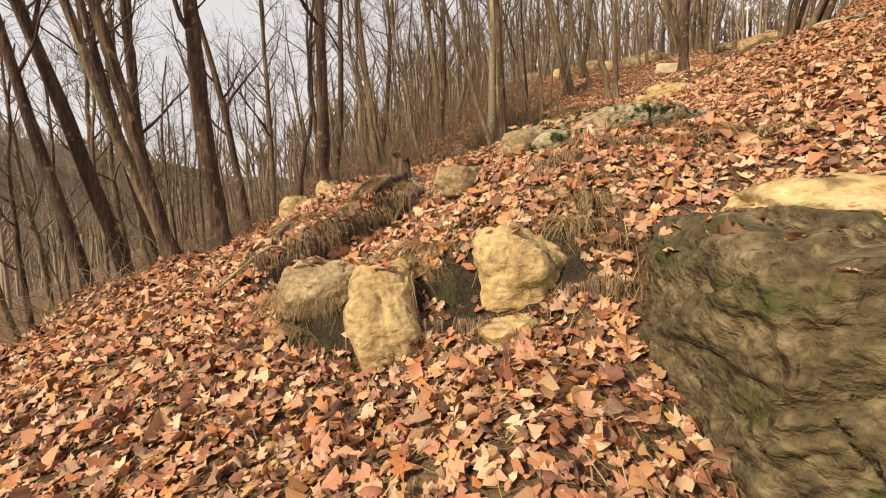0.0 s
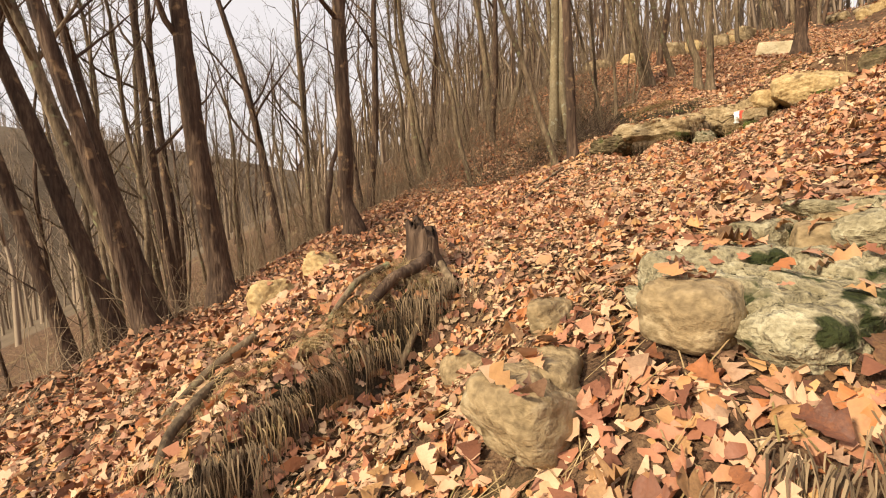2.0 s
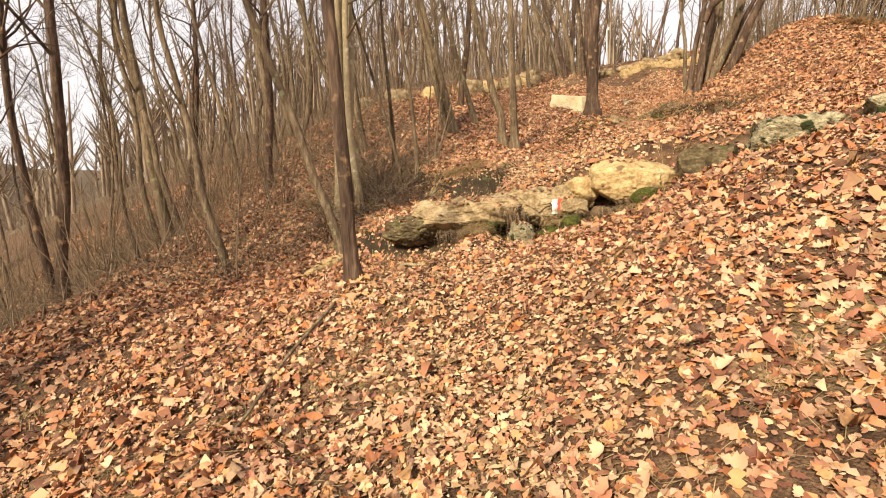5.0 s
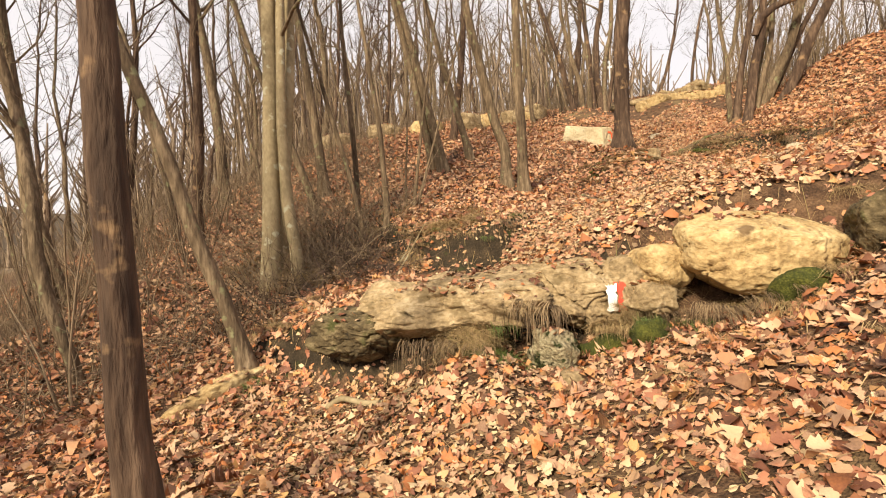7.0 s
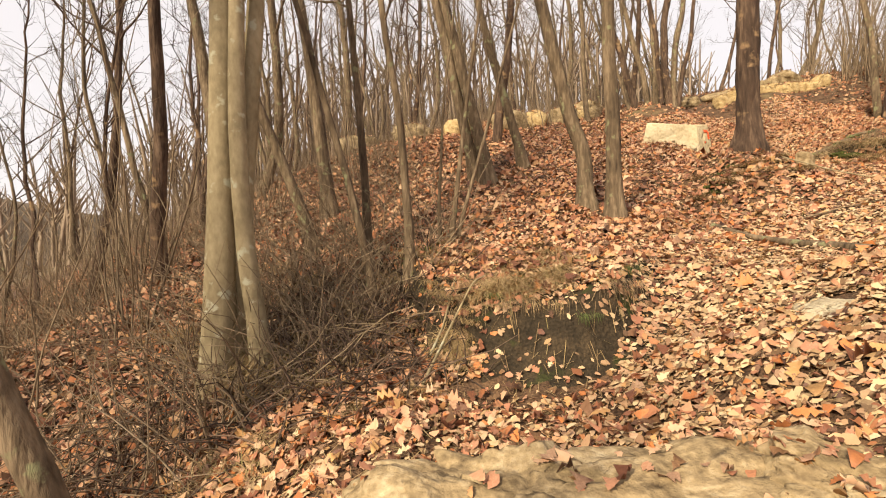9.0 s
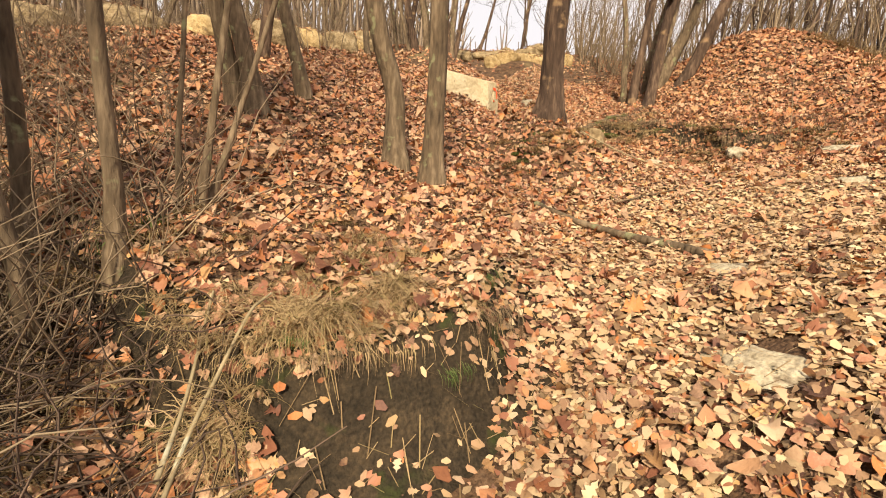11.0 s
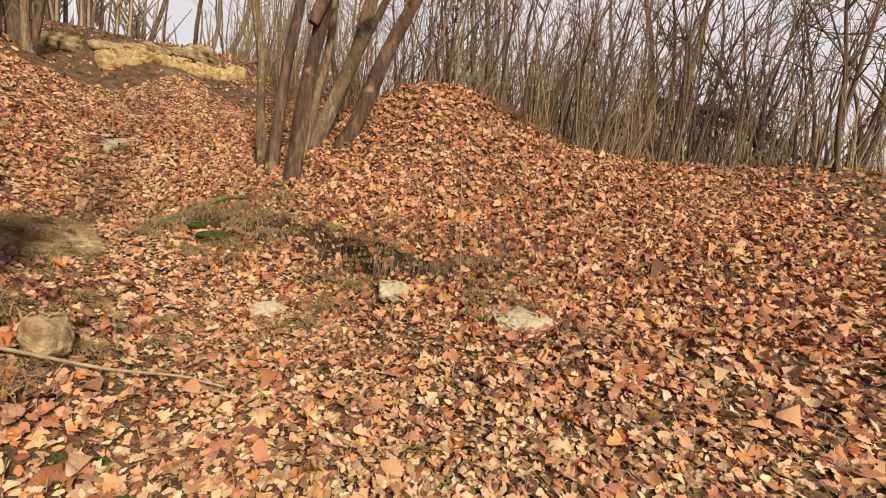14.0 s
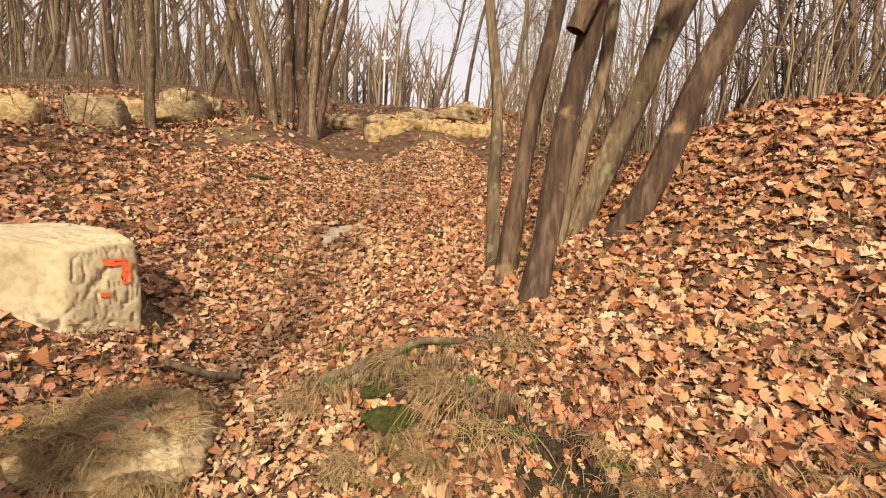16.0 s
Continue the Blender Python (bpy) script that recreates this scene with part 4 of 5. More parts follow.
# painted trail mark and boulder paint, thin skins on the stone
def skin(name, ob_rock, x0, x1, z0, z1, mat, slant=0.0, ragged=0.006):
    """A thin coat of paint on the stone's front."""
    me = ob_rock.data
    co = np.array([v.co for v in me.vertices])
    front = co[co[:, 1] < 0]
    xs, zs = np.linspace(x0, x1, 9), np.linspace(z0, z1, 11)
    zone = front[(np.abs(front[:, 0] - (x0 + x1) / 2) < 0.09) & (np.abs(front[:, 2] - (z0 + z1) / 2) < 0.11) & (front[:, 1] < front[:, 1].min() * 0.6)]
    A = np.stack([np.ones(len(zone)), zone[:, 0], zone[:, 2], zone[:, 2] ** 2], 1)
    fit = np.linalg.lstsq(A, zone[:, 1], rcond=None)[0]
    lift = (zone[:, 1] - A @ fit).min()
    out = []
    for j, zz in enumerate(zs):
        for i, xx in enumerate(xs):
            px = xx + slant * (zz - z0) + (ragged * rng.normal() if i in (0, 8) else 0)
            pz = zz + (ragged * rng.normal() if j in (0, 10) else 0)
            out.append((px, fit @ (1, px, pz, pz * pz) + lift * 0.8 - 0.006, pz))
    i = np.arange(99).reshape(11, 9)
    f = np.stack([i[:-1, :-1], i[:-1, 1:], i[1:, 1:], i[1:, :-1]], -1).reshape(-1, 4)
    me2 = mesh_from(name, out, f, mat)
    ob = part(name, me2, ob_rock, name.replace("_", " "))
    return ob


skin("white_paint_bar", slabs[2], 0.125, 0.192, -0.075, 0.09, PAINT_WHITE, 0.0)
skin("red_paint_bar", slabs[2], 0.194, 0.258, -0.080, 0.095, PAINT_RED, 0.0)



def stroke(name, u0, u1, z0, z1, slant=0.0):
    """A brushed coat of paint on the boulder's shaded face."""
    co = np.array([v.co for v in boulder.data.vertices])
    d, n = np.array([0.927, 0.375]), np.array([0.375, -0.927])
    along, out = co[:, :2] @ d, co[:, :2] @ n
    verts = []
    for zz in np.linspace(z0, z1, 8):
        for uu in np.linspace(u0, u1, 8):
            pu = uu + slant * (zz - z0) + rng.normal(0, 0.004)
            pz = zz + rng.normal(0, 0.003)
            close = (np.abs(along - pu) < 0.035) & (np.abs(co[:, 2] - pz) < 0.035)
            w = (out[close].max() if close.any() else 0) + 0.003
            verts.append((*(pu * d + w * n), pz))
    i = np.arange(64).reshape(8, 8)
    f = np.stack([i[:-1, :-1], i[:-1, 1:], i[1:, 1:], i[1:, :-1]], -1).reshape(-1, 4)
    return part(name, mesh_from(name, verts, f, PAINT_ORANGE), boulder, "orange-red paint stroke")


stroke("paint_stroke", 0.19, 0.31, 0.205, 0.245)
stroke("paint_stroke", 0.275, 0.325, 0.09, 0.22, 0.1)
stroke("paint_dot", 0.17, 0.215, 0.02, 0.05)

# stump
st = new("tree_stump")
st.location = (-0.37, 4.97, gz(-0.37, 4.97))
bag = Bag()
hh = np.array([-0.15, 0.0, 0.08, 0.18, 0.26, 0.29, 0.285, 0.28])
bag.tube(np.stack([0.02 * hh, 0.0 * hh, hh], 1), [0.17, 0.13, 0.095, 0.088, 0.085, 0.08, 0.05, 0.004], 26, 0.45, 8)
stump = part("stump", bag.mesh("stump", BARK_DARK), st)
for v in stump.data.vertices:
    a, f = math.atan2(v.co.y, v.co.x), max(0.0, v.co.z - 0.10) / 0.19
    v.co.z += f * (0.05 * math.cos(a - 2.4) + 0.035 * math.sin(a * 4) + 0.02 * math.sin(a * 9) - 0.05)
tagged(st, "old mossy tree stump at the top of the bank", "stump")


def stick(name, pts, r0, r1, mat, label, lift=0.02, seed=1, cat="branch", free=False):
    p = np.array([(a, b2, (c if free else gz(a, b2)) + lift + (0 if free else c)) for a, b2, c in pts])
    fine = []
    for a, b2 in zip(p, p[1:]):
        for s in np.linspace(0, 1, 6)[:-1]:
            fine.append(a + (b2 - a) * s)
    fine.append(p[-1])
    fine = np.array(fine)
    fine[1:-1] = (fine[:-2] + fine[1:-1] * 2 + fine[2:]) / 4
    bag = Bag()
    bag.tube(fine, np.linspace(r0, r1, len(fine)), 8, 0.25, seed)
    return tagged(part(name, bag.mesh(name, mat)), label, cat)


stick("fallen_branch", [(5.34, 12.62, 0.02), (5.35, 12.25, 0.02), (5.33, 11.9, 0.03), (5.30, 11.55, 0.02), (5.27, 11.3, 0.01)], 0.022, 0.034, BARK, "thick grey fallen branch lying in the leaves")
stick("fallen_twig", [(5.95, 12.3, 0.02), (6.25, 12.1, 0.02), (6.5, 12.0, 0.01)], 0.008, 0.006, BARK, "thin brown twig in the leaves")
stick("root", [(1.78, 10.42, -0.04), (1.9, 10.30, 0.05), (2.05, 10.16, 0.0), (2.2, 10.02, -0.02), (2.42, 9.92, -0.02)], 0.024, 0.018, BARK_SMOOTH, "bare grey root under the ledge", cat="root")
stick("root", [(-0.55, 4.78, 0.05), (-0.7, 4.62, 0.06), (-0.78, 4.45, 0.02), (-0.85, 4.25, -0.1)], 0.024, 0.016, BARK, "thick bare root over the bank", cat="root")
stick("root", [(-0.33, 4.92, 0.06), (-0.36, 4.75, 0.05), (-0.48, 4.58, 0.06), (-0.62, 4.42, 0.0)], 0.045, 0.03, BARK_DARK, "thick dark root below the stump", cat="root")
stick("root", [(-0.25, 4.9, 0.03), (-0.15, 4.75, 0.05), (-0.3, 4.6, 0.04), (-0.42, 4.38, -0.02)], 0.03, 0.018, BARK, "twisting root in the earth cut", cat="root")
stick("root", [(-1.2, 4.1, 0.02), (-1.2, 3.85, 0.05), (-1.15, 3.6, 0.05), (-1.1, 3.45, -0.04)], 0.028, 0.02, BARK, "root curling over the earth cut", cat="root")
stick("root", [(8.8, 14.62, 0.03), (9.0, 14.42, 0.05), (9.2, 14.28, 0.06), (9.38, 14.1, 0.02)], 0.03, 0.02, BARK, "mossy root arching over a hollow", cat="root")
stick("root", [(-1.25, 4.45, 0.03), (-1.42, 4.25, 0.04), (-1.52, 4.0, 0.0), (-1.55, 3.8, -0.05)], 0.028, 0.02, BARK, "brown root over the bank", cat="root")
stick("root", [(0.95, 8.4, 0.02), (0.6, 7.9, 0.02), (0.35, 7.3, 0.01), (0.1, 6.9, 0.0)], 0.015, 0.008, BARK, "root running down from the tree", cat="root")
stick("root", [(-0.6, 6.9, 0.01), (-1.0, 6.5, 0.02), (-1.15, 6.1, 0.01), (-1.3, 5.9, 0)], 0.02, 0.012, BARK, "thin root in the leaves", cat="root")
stick("fallen_branch", [(-0.85, 3.35, 0.05), (-1.05, 3.2, 0.07), (-1.35, 3.05, 0.04)], 0.008, 0.012, BARK_SMOOTH, "pale stick at the foot of the bank")
stick("fallen_branch", [(2.62, 11.75, 0.12), (2.75, 11.98, 0.10), (2.9, 12.2, 0.05)], 0.009, 0.005, BARK_SMOOTH, "pale stick leaning on the bank")
stick("fallen_branch", [(2.55, 11.6, 0.04), (2.72, 11.85, 0.10), (2.95, 11.95, 0.08), (3.05, 12.02, 0.05)], 0.010, 0.004, BARK_SMOOTH, "pale forked stick on the bank")
stick("fallen_branch", [(6.75, 13.2, 0.05), (7.1, 12.95, 0.05), (7.35, 12.8, 0.03), (7.42, 12.6, 0.02)], 0.008, 0.006, BARK_SMOOTH, "pale curved stick in the grass")
stick("fallen_branch", [(8.15, 15.35, 0.06), (8.35, 15.2, 0.05), (8.5, 15.1, 0.03)], 0.02, 0.025, BARK, "short brown branch behind the boulder")
stick("bramble_cane", [(9.0, 11.9, 0.0), (9.06, 11.95, 0.5), (9.1, 12.0, 1.1)], 0.005, 0.003, TWIG, "thin red-brown upright cane in the leaves", cat="cane")

# waymark post
pz = gz(21.2, 33.9)
post = new("waymark_post")
post.location = (21.2, 33.9, pz)
bag = Bag()
bag.tube([(0, 0, -0.3), (0, 0, 1.2), (0, 0, 2.9)], [0.045, 0.045, 0.045], 12)
part("pole", bag.mesh("pole", METAL_WHITE), post)
for k, (dz, turn, w) in enumerate([(2.75, 30, 0.42), (2.5, -50, 0.34)]):
    bm = bmesh.new()
    bmesh.ops.create_cube(bm, size=1.0, matrix=pose(0, 0, dz, 0, 0, turn) @ Matrix.Diagonal((w, 0.012, 0.15, 1)))
    bmesh.ops.bevel(bm, geom=bm.edges[:], offset=0.004, segments=1)
    me = bpy.data.meshes.new("sign_board")
    bm.to_mesh(me)
    bm.free()
    me.materials.append(METAL_WHITE)
    ob = part("sign_board", me, post, "blank white sign board")
tagged(post, "white metal waymark post beside the upper path", "signpost")


# ---- grass ----
def tuft_mesh(count, length, droop, mat, seed, spread=0.06, width=0.0035):
    r = np.random.default_rng(seed)
    V, F, n = [], [], 0
    for _ in range(count):
        a = r.uniform(0, 6.283)
        p = np.array([r.normal(0, spread), r.normal(0, spread), 0.0])
        d = np.array([math.cos(a) * 0.5, math.sin(a) * 0.5, 1.0])
        L = length * r.uniform(0.5, 1.2)
        side = np.array([-math.sin(a), math.cos(a), 0]) * width * r.uniform(0.6, 1.3)
        for s in range(5):
            w = 1 - s / 4.3
            V += [p - side * w, p + side * w]
            d = d + np.array([math.cos(a) * 0.25, math.sin(a) * 0.25, -droop])
            d /= np.linalg.norm(d)
            p = p + d * L / 4
        F += [(n + 2 * s, n + 2 * s + 1, n + 2 * s + 3, n + 2 * s + 2) for s in range(4)]
        n += 10
    return mesh_from("grass_tuft", V, F, mat)


tufts = [tuft_mesh(110, 0.20, 0.42, GRASS, k, 0.07) for k in range(4)] + [tuft_mesh(80, 0.12, 0.15, GREEN, 9, 0.05), tuft_mesh(150, 0.34, 0.75, GRASS, 12, 0.08, 0.003)]


tuft_count = 0
spare = {0: [[], [], 0], 1: [[], [], 0]}
TUFT_DATA = [(np.array([v.co for v in t.vertices]), np.array([p.vertices[:] for p in t.polygons])) for t in tufts]


def tuft(x, y, kind, lift=0.0, s=1.0, tilt=(0, 0), label="clump of dry straw-coloured grass"):
    """The first ones are objects; the many small ones after them are joined."""
    global tuft_count
    m = pose(x, y, gz(x, y) + lift, tilt[0], tilt[1], rng.uniform(0, 360)) @ Matrix.Scale(s, 4)
    tuft_count += 1
    if tuft_count > 290:
        V, F = TUFT_DATA[kind]
        M = np.array(m)
        bag = spare[1 if kind == 4 else 0]
        bag[0].append(V @ M[:3, :3].T + M[:3, 3])
        bag[1].append(F + bag[2])
        bag[2] += len(V)
        return
    ob = new("grass_tuft", tufts[kind])
    ob.matrix_basis = m
    tagged(ob, label, "grass", "grass tufts")


HANG = "drooping dry grass hanging over the edge"
for k in range(34):
    a = (0.3 + 0.22 * rng.random()) if k < 20 else (0.85 + 0.3 * rng.random())
    x, y = 2.03 + 1.75 * a + rng.normal(0, 0.02), 10.24 - 0.68 * a + rng.normal(0, 0.03)
    tuft(x, y - 0.02, 5, 0.17 + rng.uniform(-0.08, 0.06), rng.uniform(0.4, 0.65), (40, 0), HANG)
for k in range(30):
    a = k / 29
    x, y = -1.15 + 0.85 * a + rng.normal(0, 0.05), 3.75 + 1.25 * a + rng.normal(0, 0.05)
    tuft(x, y, 5, 0.02, rng.uniform(0.4, 0.7), (5, 30), HANG)
for k in range(18):
    tuft(rng.uniform(2.75, 3.5), rng.normal(11.85, 0.06), 5, 0.03, rng.uniform(0.5, 0.8), (25, 0), HANG)
for k in range(16):
    tuft(rng.normal(9.0, 0.25), rng.normal(14.1, 0.25), 5, 0.03, rng.uniform(0.6, 1.0), (10, -10), HANG)
for cx, cy, sx, sy, cnt, kd, s in [(3.1, 12.1, 0.45, 0.4, 26, 3, 0.8), (3.7, 12.2, 0.3, 0.3, 12, 5, 0.7), (6.4, 13.3, 0.6, 0.3, 30, 2, 0.7), (7.3, 13.5, 0.5, 0.3, 20, 1, 0.7), (8.9, 12.9, 0.6, 0.25, 30, 0, 0.8), (8.9, 11.7, 0.5, 0.4, 16, 1, 0.7), (9.8, 12.3, 0.9, 0.7, 18, 0, 0.7), (-0.6, 5.6, 0.4, 0.4, 16, 2, 0.7), (-0.6, 2.4, 0.2, 0.15, 12, 5, 0.7), (0.0, 2.35, 0.15, 0.1, 8, 5, 0.7), (0.75, 2.4, 0.12, 0.2, 10, 5, 0.7), (1.2, 7.6, 0.8, 0.8, 22, 1, 0.5), (1.8, 3.1, 0.5, 0.3, 12, 5, 0.8), (7.9, 14.4, 0.3, 0.2, 14, 5, 0.7), (9.4, 16.4, 0.6, 0.5, 16, 2, 0.7), (7.8, 19, 1.5, 1.0, 20, 2, 0.9), (12.3, 12.2, 0.5, 0.5, 16, 2, 1.3), (4.6, 9.0, 0.5, 0.25, 16, 5, 0.7), (1.7, 12.4, 0.25, 0.25, 22, 0, 1.3), (1.5, 11.5, 0.6, 0.4, 16, 2, 0.8), (2.2, 12.6, 0.5, 0.5, 60, 1, 0.9), (1.3, 13.4, 0.7, 0.6, 50, 3, 1.0), (10.6, 14.6, 0.5, 0.5, 14, 3, 0.9)]:
    for _ in range(cnt):
        tuft(cx + rng.normal(0, sx * 0.6), cy + rng.normal(0, sy * 0.6), kd, 0.0, s * rng.uniform(0.7, 1.2), (rng.uniform(-10, 10), rng.uniform(-10, 10)))
for cx, cy, s in [(3.5, 12.15, 0.6), (3.3, 11.95, 0.5), (6.25, 13.5, 0.6), (6.1, 13.45, 0.7), (8.8, 13.9, 0.7), (9.1, 11.6, 0.7), (9.3, 12.3, 0.4), (-0.1, 2.1, 0.8), (-0.5, 5.0, 0.6), (2.7, 12.9, 0.8), (1.2, 10.8, 0.7), (9.0, 14.4, 0.6), (9.1, 14.9, 0.7), (2.35, 4.9, 0.5), (9.4, 14.9, 0.5), (0.05, 2.45, 0.6), (3.0, 9.65, 0.8), (2.8, 9.8, 0.8), (3.95, 9.3, 0.7), (6.8, 12.6, 0.4), (8.0, 17.5, 0.6)]:
    for _ in range(5):
        tuft(cx + rng.normal(0, 0.07), cy + rng.normal(0, 0.07), 4, 0.0, s * rng.uniform(0.7, 1.2), label="small tuft of fresh green grass")

for _ in range(34):
    a = rng.uniform(0, 6.283)
    x, y = 7.85 + 0.36 * math.cos(a) * rng.uniform(0.3, 1.05), 14.62 + 0.32 * math.sin(a) * rng.uniform(0.3, 1.05)
    tuft(x, y, 5, 0.10, rng.uniform(0.35, 0.6), (math.sin(a) * -30, math.cos(a) * 30))
for _ in range(420):
    x, y = rng.uniform(-3, 11), rng.uniform(3, 18)
    if scatter_ok(x, y, 0.9):
        tuft(x, y, int(rng.integers(0, 4)), 0, rng.uniform(0.3, 0.75), (rng.uniform(-20, 20), rng.uniform(-20, 20)))
for k, mt in ((0, GRASS), (1, GREEN)):
    if spare[k][2]:
        tagged(part("grass", mesh_from("grass", np.concatenate(spare[k][0]), np.concatenate(spare[k][1]), mt)), "scattered small dry grass blades" if k == 0 else "scattered small green grass blades", "grass", kind="stuff")


# ---- grass and roots hanging over broken edges ----
def fringe_mesh(count, length, mat, seed, width=0.16):
    r = np.random.default_rng(seed)
    V, F, n = [], [], 0
    for _ in range(count):
        p = np.array([r.uniform(-width, width), r.normal(0, 0.02), r.normal(0, 0.012)])
        d = np.array([r.normal(0, 0.25), -1.0, 0.35])
        L, w = length * r.uniform(0.35, 1.2), r.uniform(0.0012, 0.0032)
        for k in range(6):
            side = np.array([w * (1 - k / 6.5), 0, 0])
            V += [p - side, p + side]
            d = d / np.linalg.norm(d) + np.array([r.normal(0, 0.14), 0.20 if k > 1 else 0, -0.9])
            p = p + d / np.linalg.norm(d) * L / 5
        F += [(n + 2 * k, n + 2 * k + 1, n + 2 * k + 3, n + 2 * k + 2) for k in range(5)]
        n += 12
    return mesh_from("hanging_grass", V, F, mat)


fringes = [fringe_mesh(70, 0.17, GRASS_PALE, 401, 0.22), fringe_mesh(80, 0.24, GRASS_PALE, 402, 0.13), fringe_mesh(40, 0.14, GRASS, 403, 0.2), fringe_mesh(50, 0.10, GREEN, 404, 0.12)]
# line, height over the ground or None with its own z, how many, sizes, kinds
EDGES = [
    ([(-1.1, 3.1, 0.03), (-0.9, 3.4, 0.03), (-0.75, 3.85, 0.03), (-0.5, 4.4, 0.03), (-0.14, 4.93, 0.03)], 24, (0.5, 1.2), (0, 1, 2)),
    ([(-0.7, 2.32, 0.02), (-0.38, 2.14, 0.0), (0.05, 2.1, 0.02), (0.6, 2.12, 0.04), (0.8, 2.0, 0.1)], 8, (0.3, 0.6), (0, 1, 3)),
    ([(0.5, 2.8, 0.04), (0.8, 2.78, 0.06), (1.2, 2.85, 0.06)], 6, (0.5, 0.8), (0, 1, 1)),
    ([(2.75, 12.2, 0.0), (2.95, 11.75, 0.03), (3.3, 11.55, 0.03), (3.75, 11.52, 0.03), (4.05, 11.8, 0.03)], 9, (0.4, 0.8), (0, 2, 3)),
    ([(8.75, 14.68, 0.05), (9.0, 14.38, 0.08), (9.2, 14.12, 0.08), (9.22, 13.7, 0.03), (9.2, 13.0, 0.02), (9.14, 12.4, 0.0), (9.28, 11.6, 0.0)], 32, (0.4, 0.9), (0, 1, 3)),
]
for line, count, span, kinds in EDGES:
    for k in range(count):
        s = (k + 0.5) / count * (len(line) - 1)
        j = min(int(s), len(line) - 2)
        (ax, ay, az), (bx, by, bz) = line[j], line[j + 1]
        x, y, lift = ax + (bx - ax) * (s - j) + rng.normal(0, 0.035), ay + (by - ay) * (s - j) + rng.normal(0, 0.035), az - abs(rng.normal(0, 0.04))
        gx1, gy1 = gz(x + 0.15, y) - gz(x - 0.15, y), gz(x, y + 0.15) - gz(x, y - 0.15)
        turn = math.degrees(math.atan2(-gy1, -gx1)) + 90
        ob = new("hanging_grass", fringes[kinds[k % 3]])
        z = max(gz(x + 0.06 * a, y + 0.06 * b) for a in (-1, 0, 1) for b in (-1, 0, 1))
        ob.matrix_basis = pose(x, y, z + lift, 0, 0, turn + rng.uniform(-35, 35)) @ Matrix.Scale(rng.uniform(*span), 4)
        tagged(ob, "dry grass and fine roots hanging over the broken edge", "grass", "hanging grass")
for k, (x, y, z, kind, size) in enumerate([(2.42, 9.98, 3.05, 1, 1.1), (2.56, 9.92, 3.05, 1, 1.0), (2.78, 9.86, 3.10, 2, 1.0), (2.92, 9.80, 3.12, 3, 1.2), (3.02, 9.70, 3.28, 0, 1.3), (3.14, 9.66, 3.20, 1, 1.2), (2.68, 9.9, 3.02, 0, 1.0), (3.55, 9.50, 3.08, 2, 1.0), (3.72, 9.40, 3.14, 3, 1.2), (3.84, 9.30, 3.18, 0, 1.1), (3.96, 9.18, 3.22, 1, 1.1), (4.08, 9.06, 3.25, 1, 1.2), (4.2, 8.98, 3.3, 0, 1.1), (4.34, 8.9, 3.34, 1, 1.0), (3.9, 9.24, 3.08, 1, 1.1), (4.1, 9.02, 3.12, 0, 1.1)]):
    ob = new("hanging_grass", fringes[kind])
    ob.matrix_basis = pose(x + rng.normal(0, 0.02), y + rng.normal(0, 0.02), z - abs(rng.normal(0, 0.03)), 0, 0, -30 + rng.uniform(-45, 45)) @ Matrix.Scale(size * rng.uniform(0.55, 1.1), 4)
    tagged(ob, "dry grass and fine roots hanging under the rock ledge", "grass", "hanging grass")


# ---- moss ----
def moss(x, y, z, size, turn, seed, label="cushion of bright green moss", tilt=(0, 0)):
    me = rock_mesh(size, seed, power=2.2, rough=0.3, strata=0.0, n=12, mat=MOSS, cuts=0, blocky=0)
    me.name = "moss"
    ob = new("moss", me)
    ob.matrix_basis = pose(x, y, z, tilt[0], tilt[1], turn)
    return tagged(ob, label, "moss")


for k, (x, y, dz, a, b2, c) in enumerate([(3.52, 9.60, 0.0, 0.19, 0.12, 0.12), (3.80, 9.40, 0.0, 0.20, 0.12, 0.12), (2.85, 9.92, 0.02, 0.2, 0.10, 0.14), (4.4, 8.95, 0.0, 0.16, 0.1, 0.12),  (9.06, 14.16, -0.03, 0.24, 0.14, 0.045), (9.0, 14.36, -0.03, 0.15, 0.10, 0.04), (6.1, 13.5, 0.0, 0.07, 0.05, 0.02), (9.15, 11.55, 0, 0.08, 0.06, 0.02), (0.62, 0.95, 0.0, 0.14, 0.10, 0.03), (9.6, 18.2, 0, 0.2, 0.15, 0.03)]):
    moss(x, y, gz(x, y) + dz, (a, b2, c), rng.uniform(-40, 40), 200 + k)
    for _ in range(10 if c > 0.1 else 36):
        tuft(x + rng.normal(0, a * 0.7), y + rng.normal(0, b2 * 0.8), 4, dz + 0.01, rng.uniform(0.18, 0.38))

# ---- leaves ----
ST = np.array([0, 0.15, 0.30, 0.42, 0.56, 0.68, 0.82, 1.0])
WD = np.array([0.012, 0.05, 0.25, 0.14, 0.36, 0.21, 0.32, 0.07])


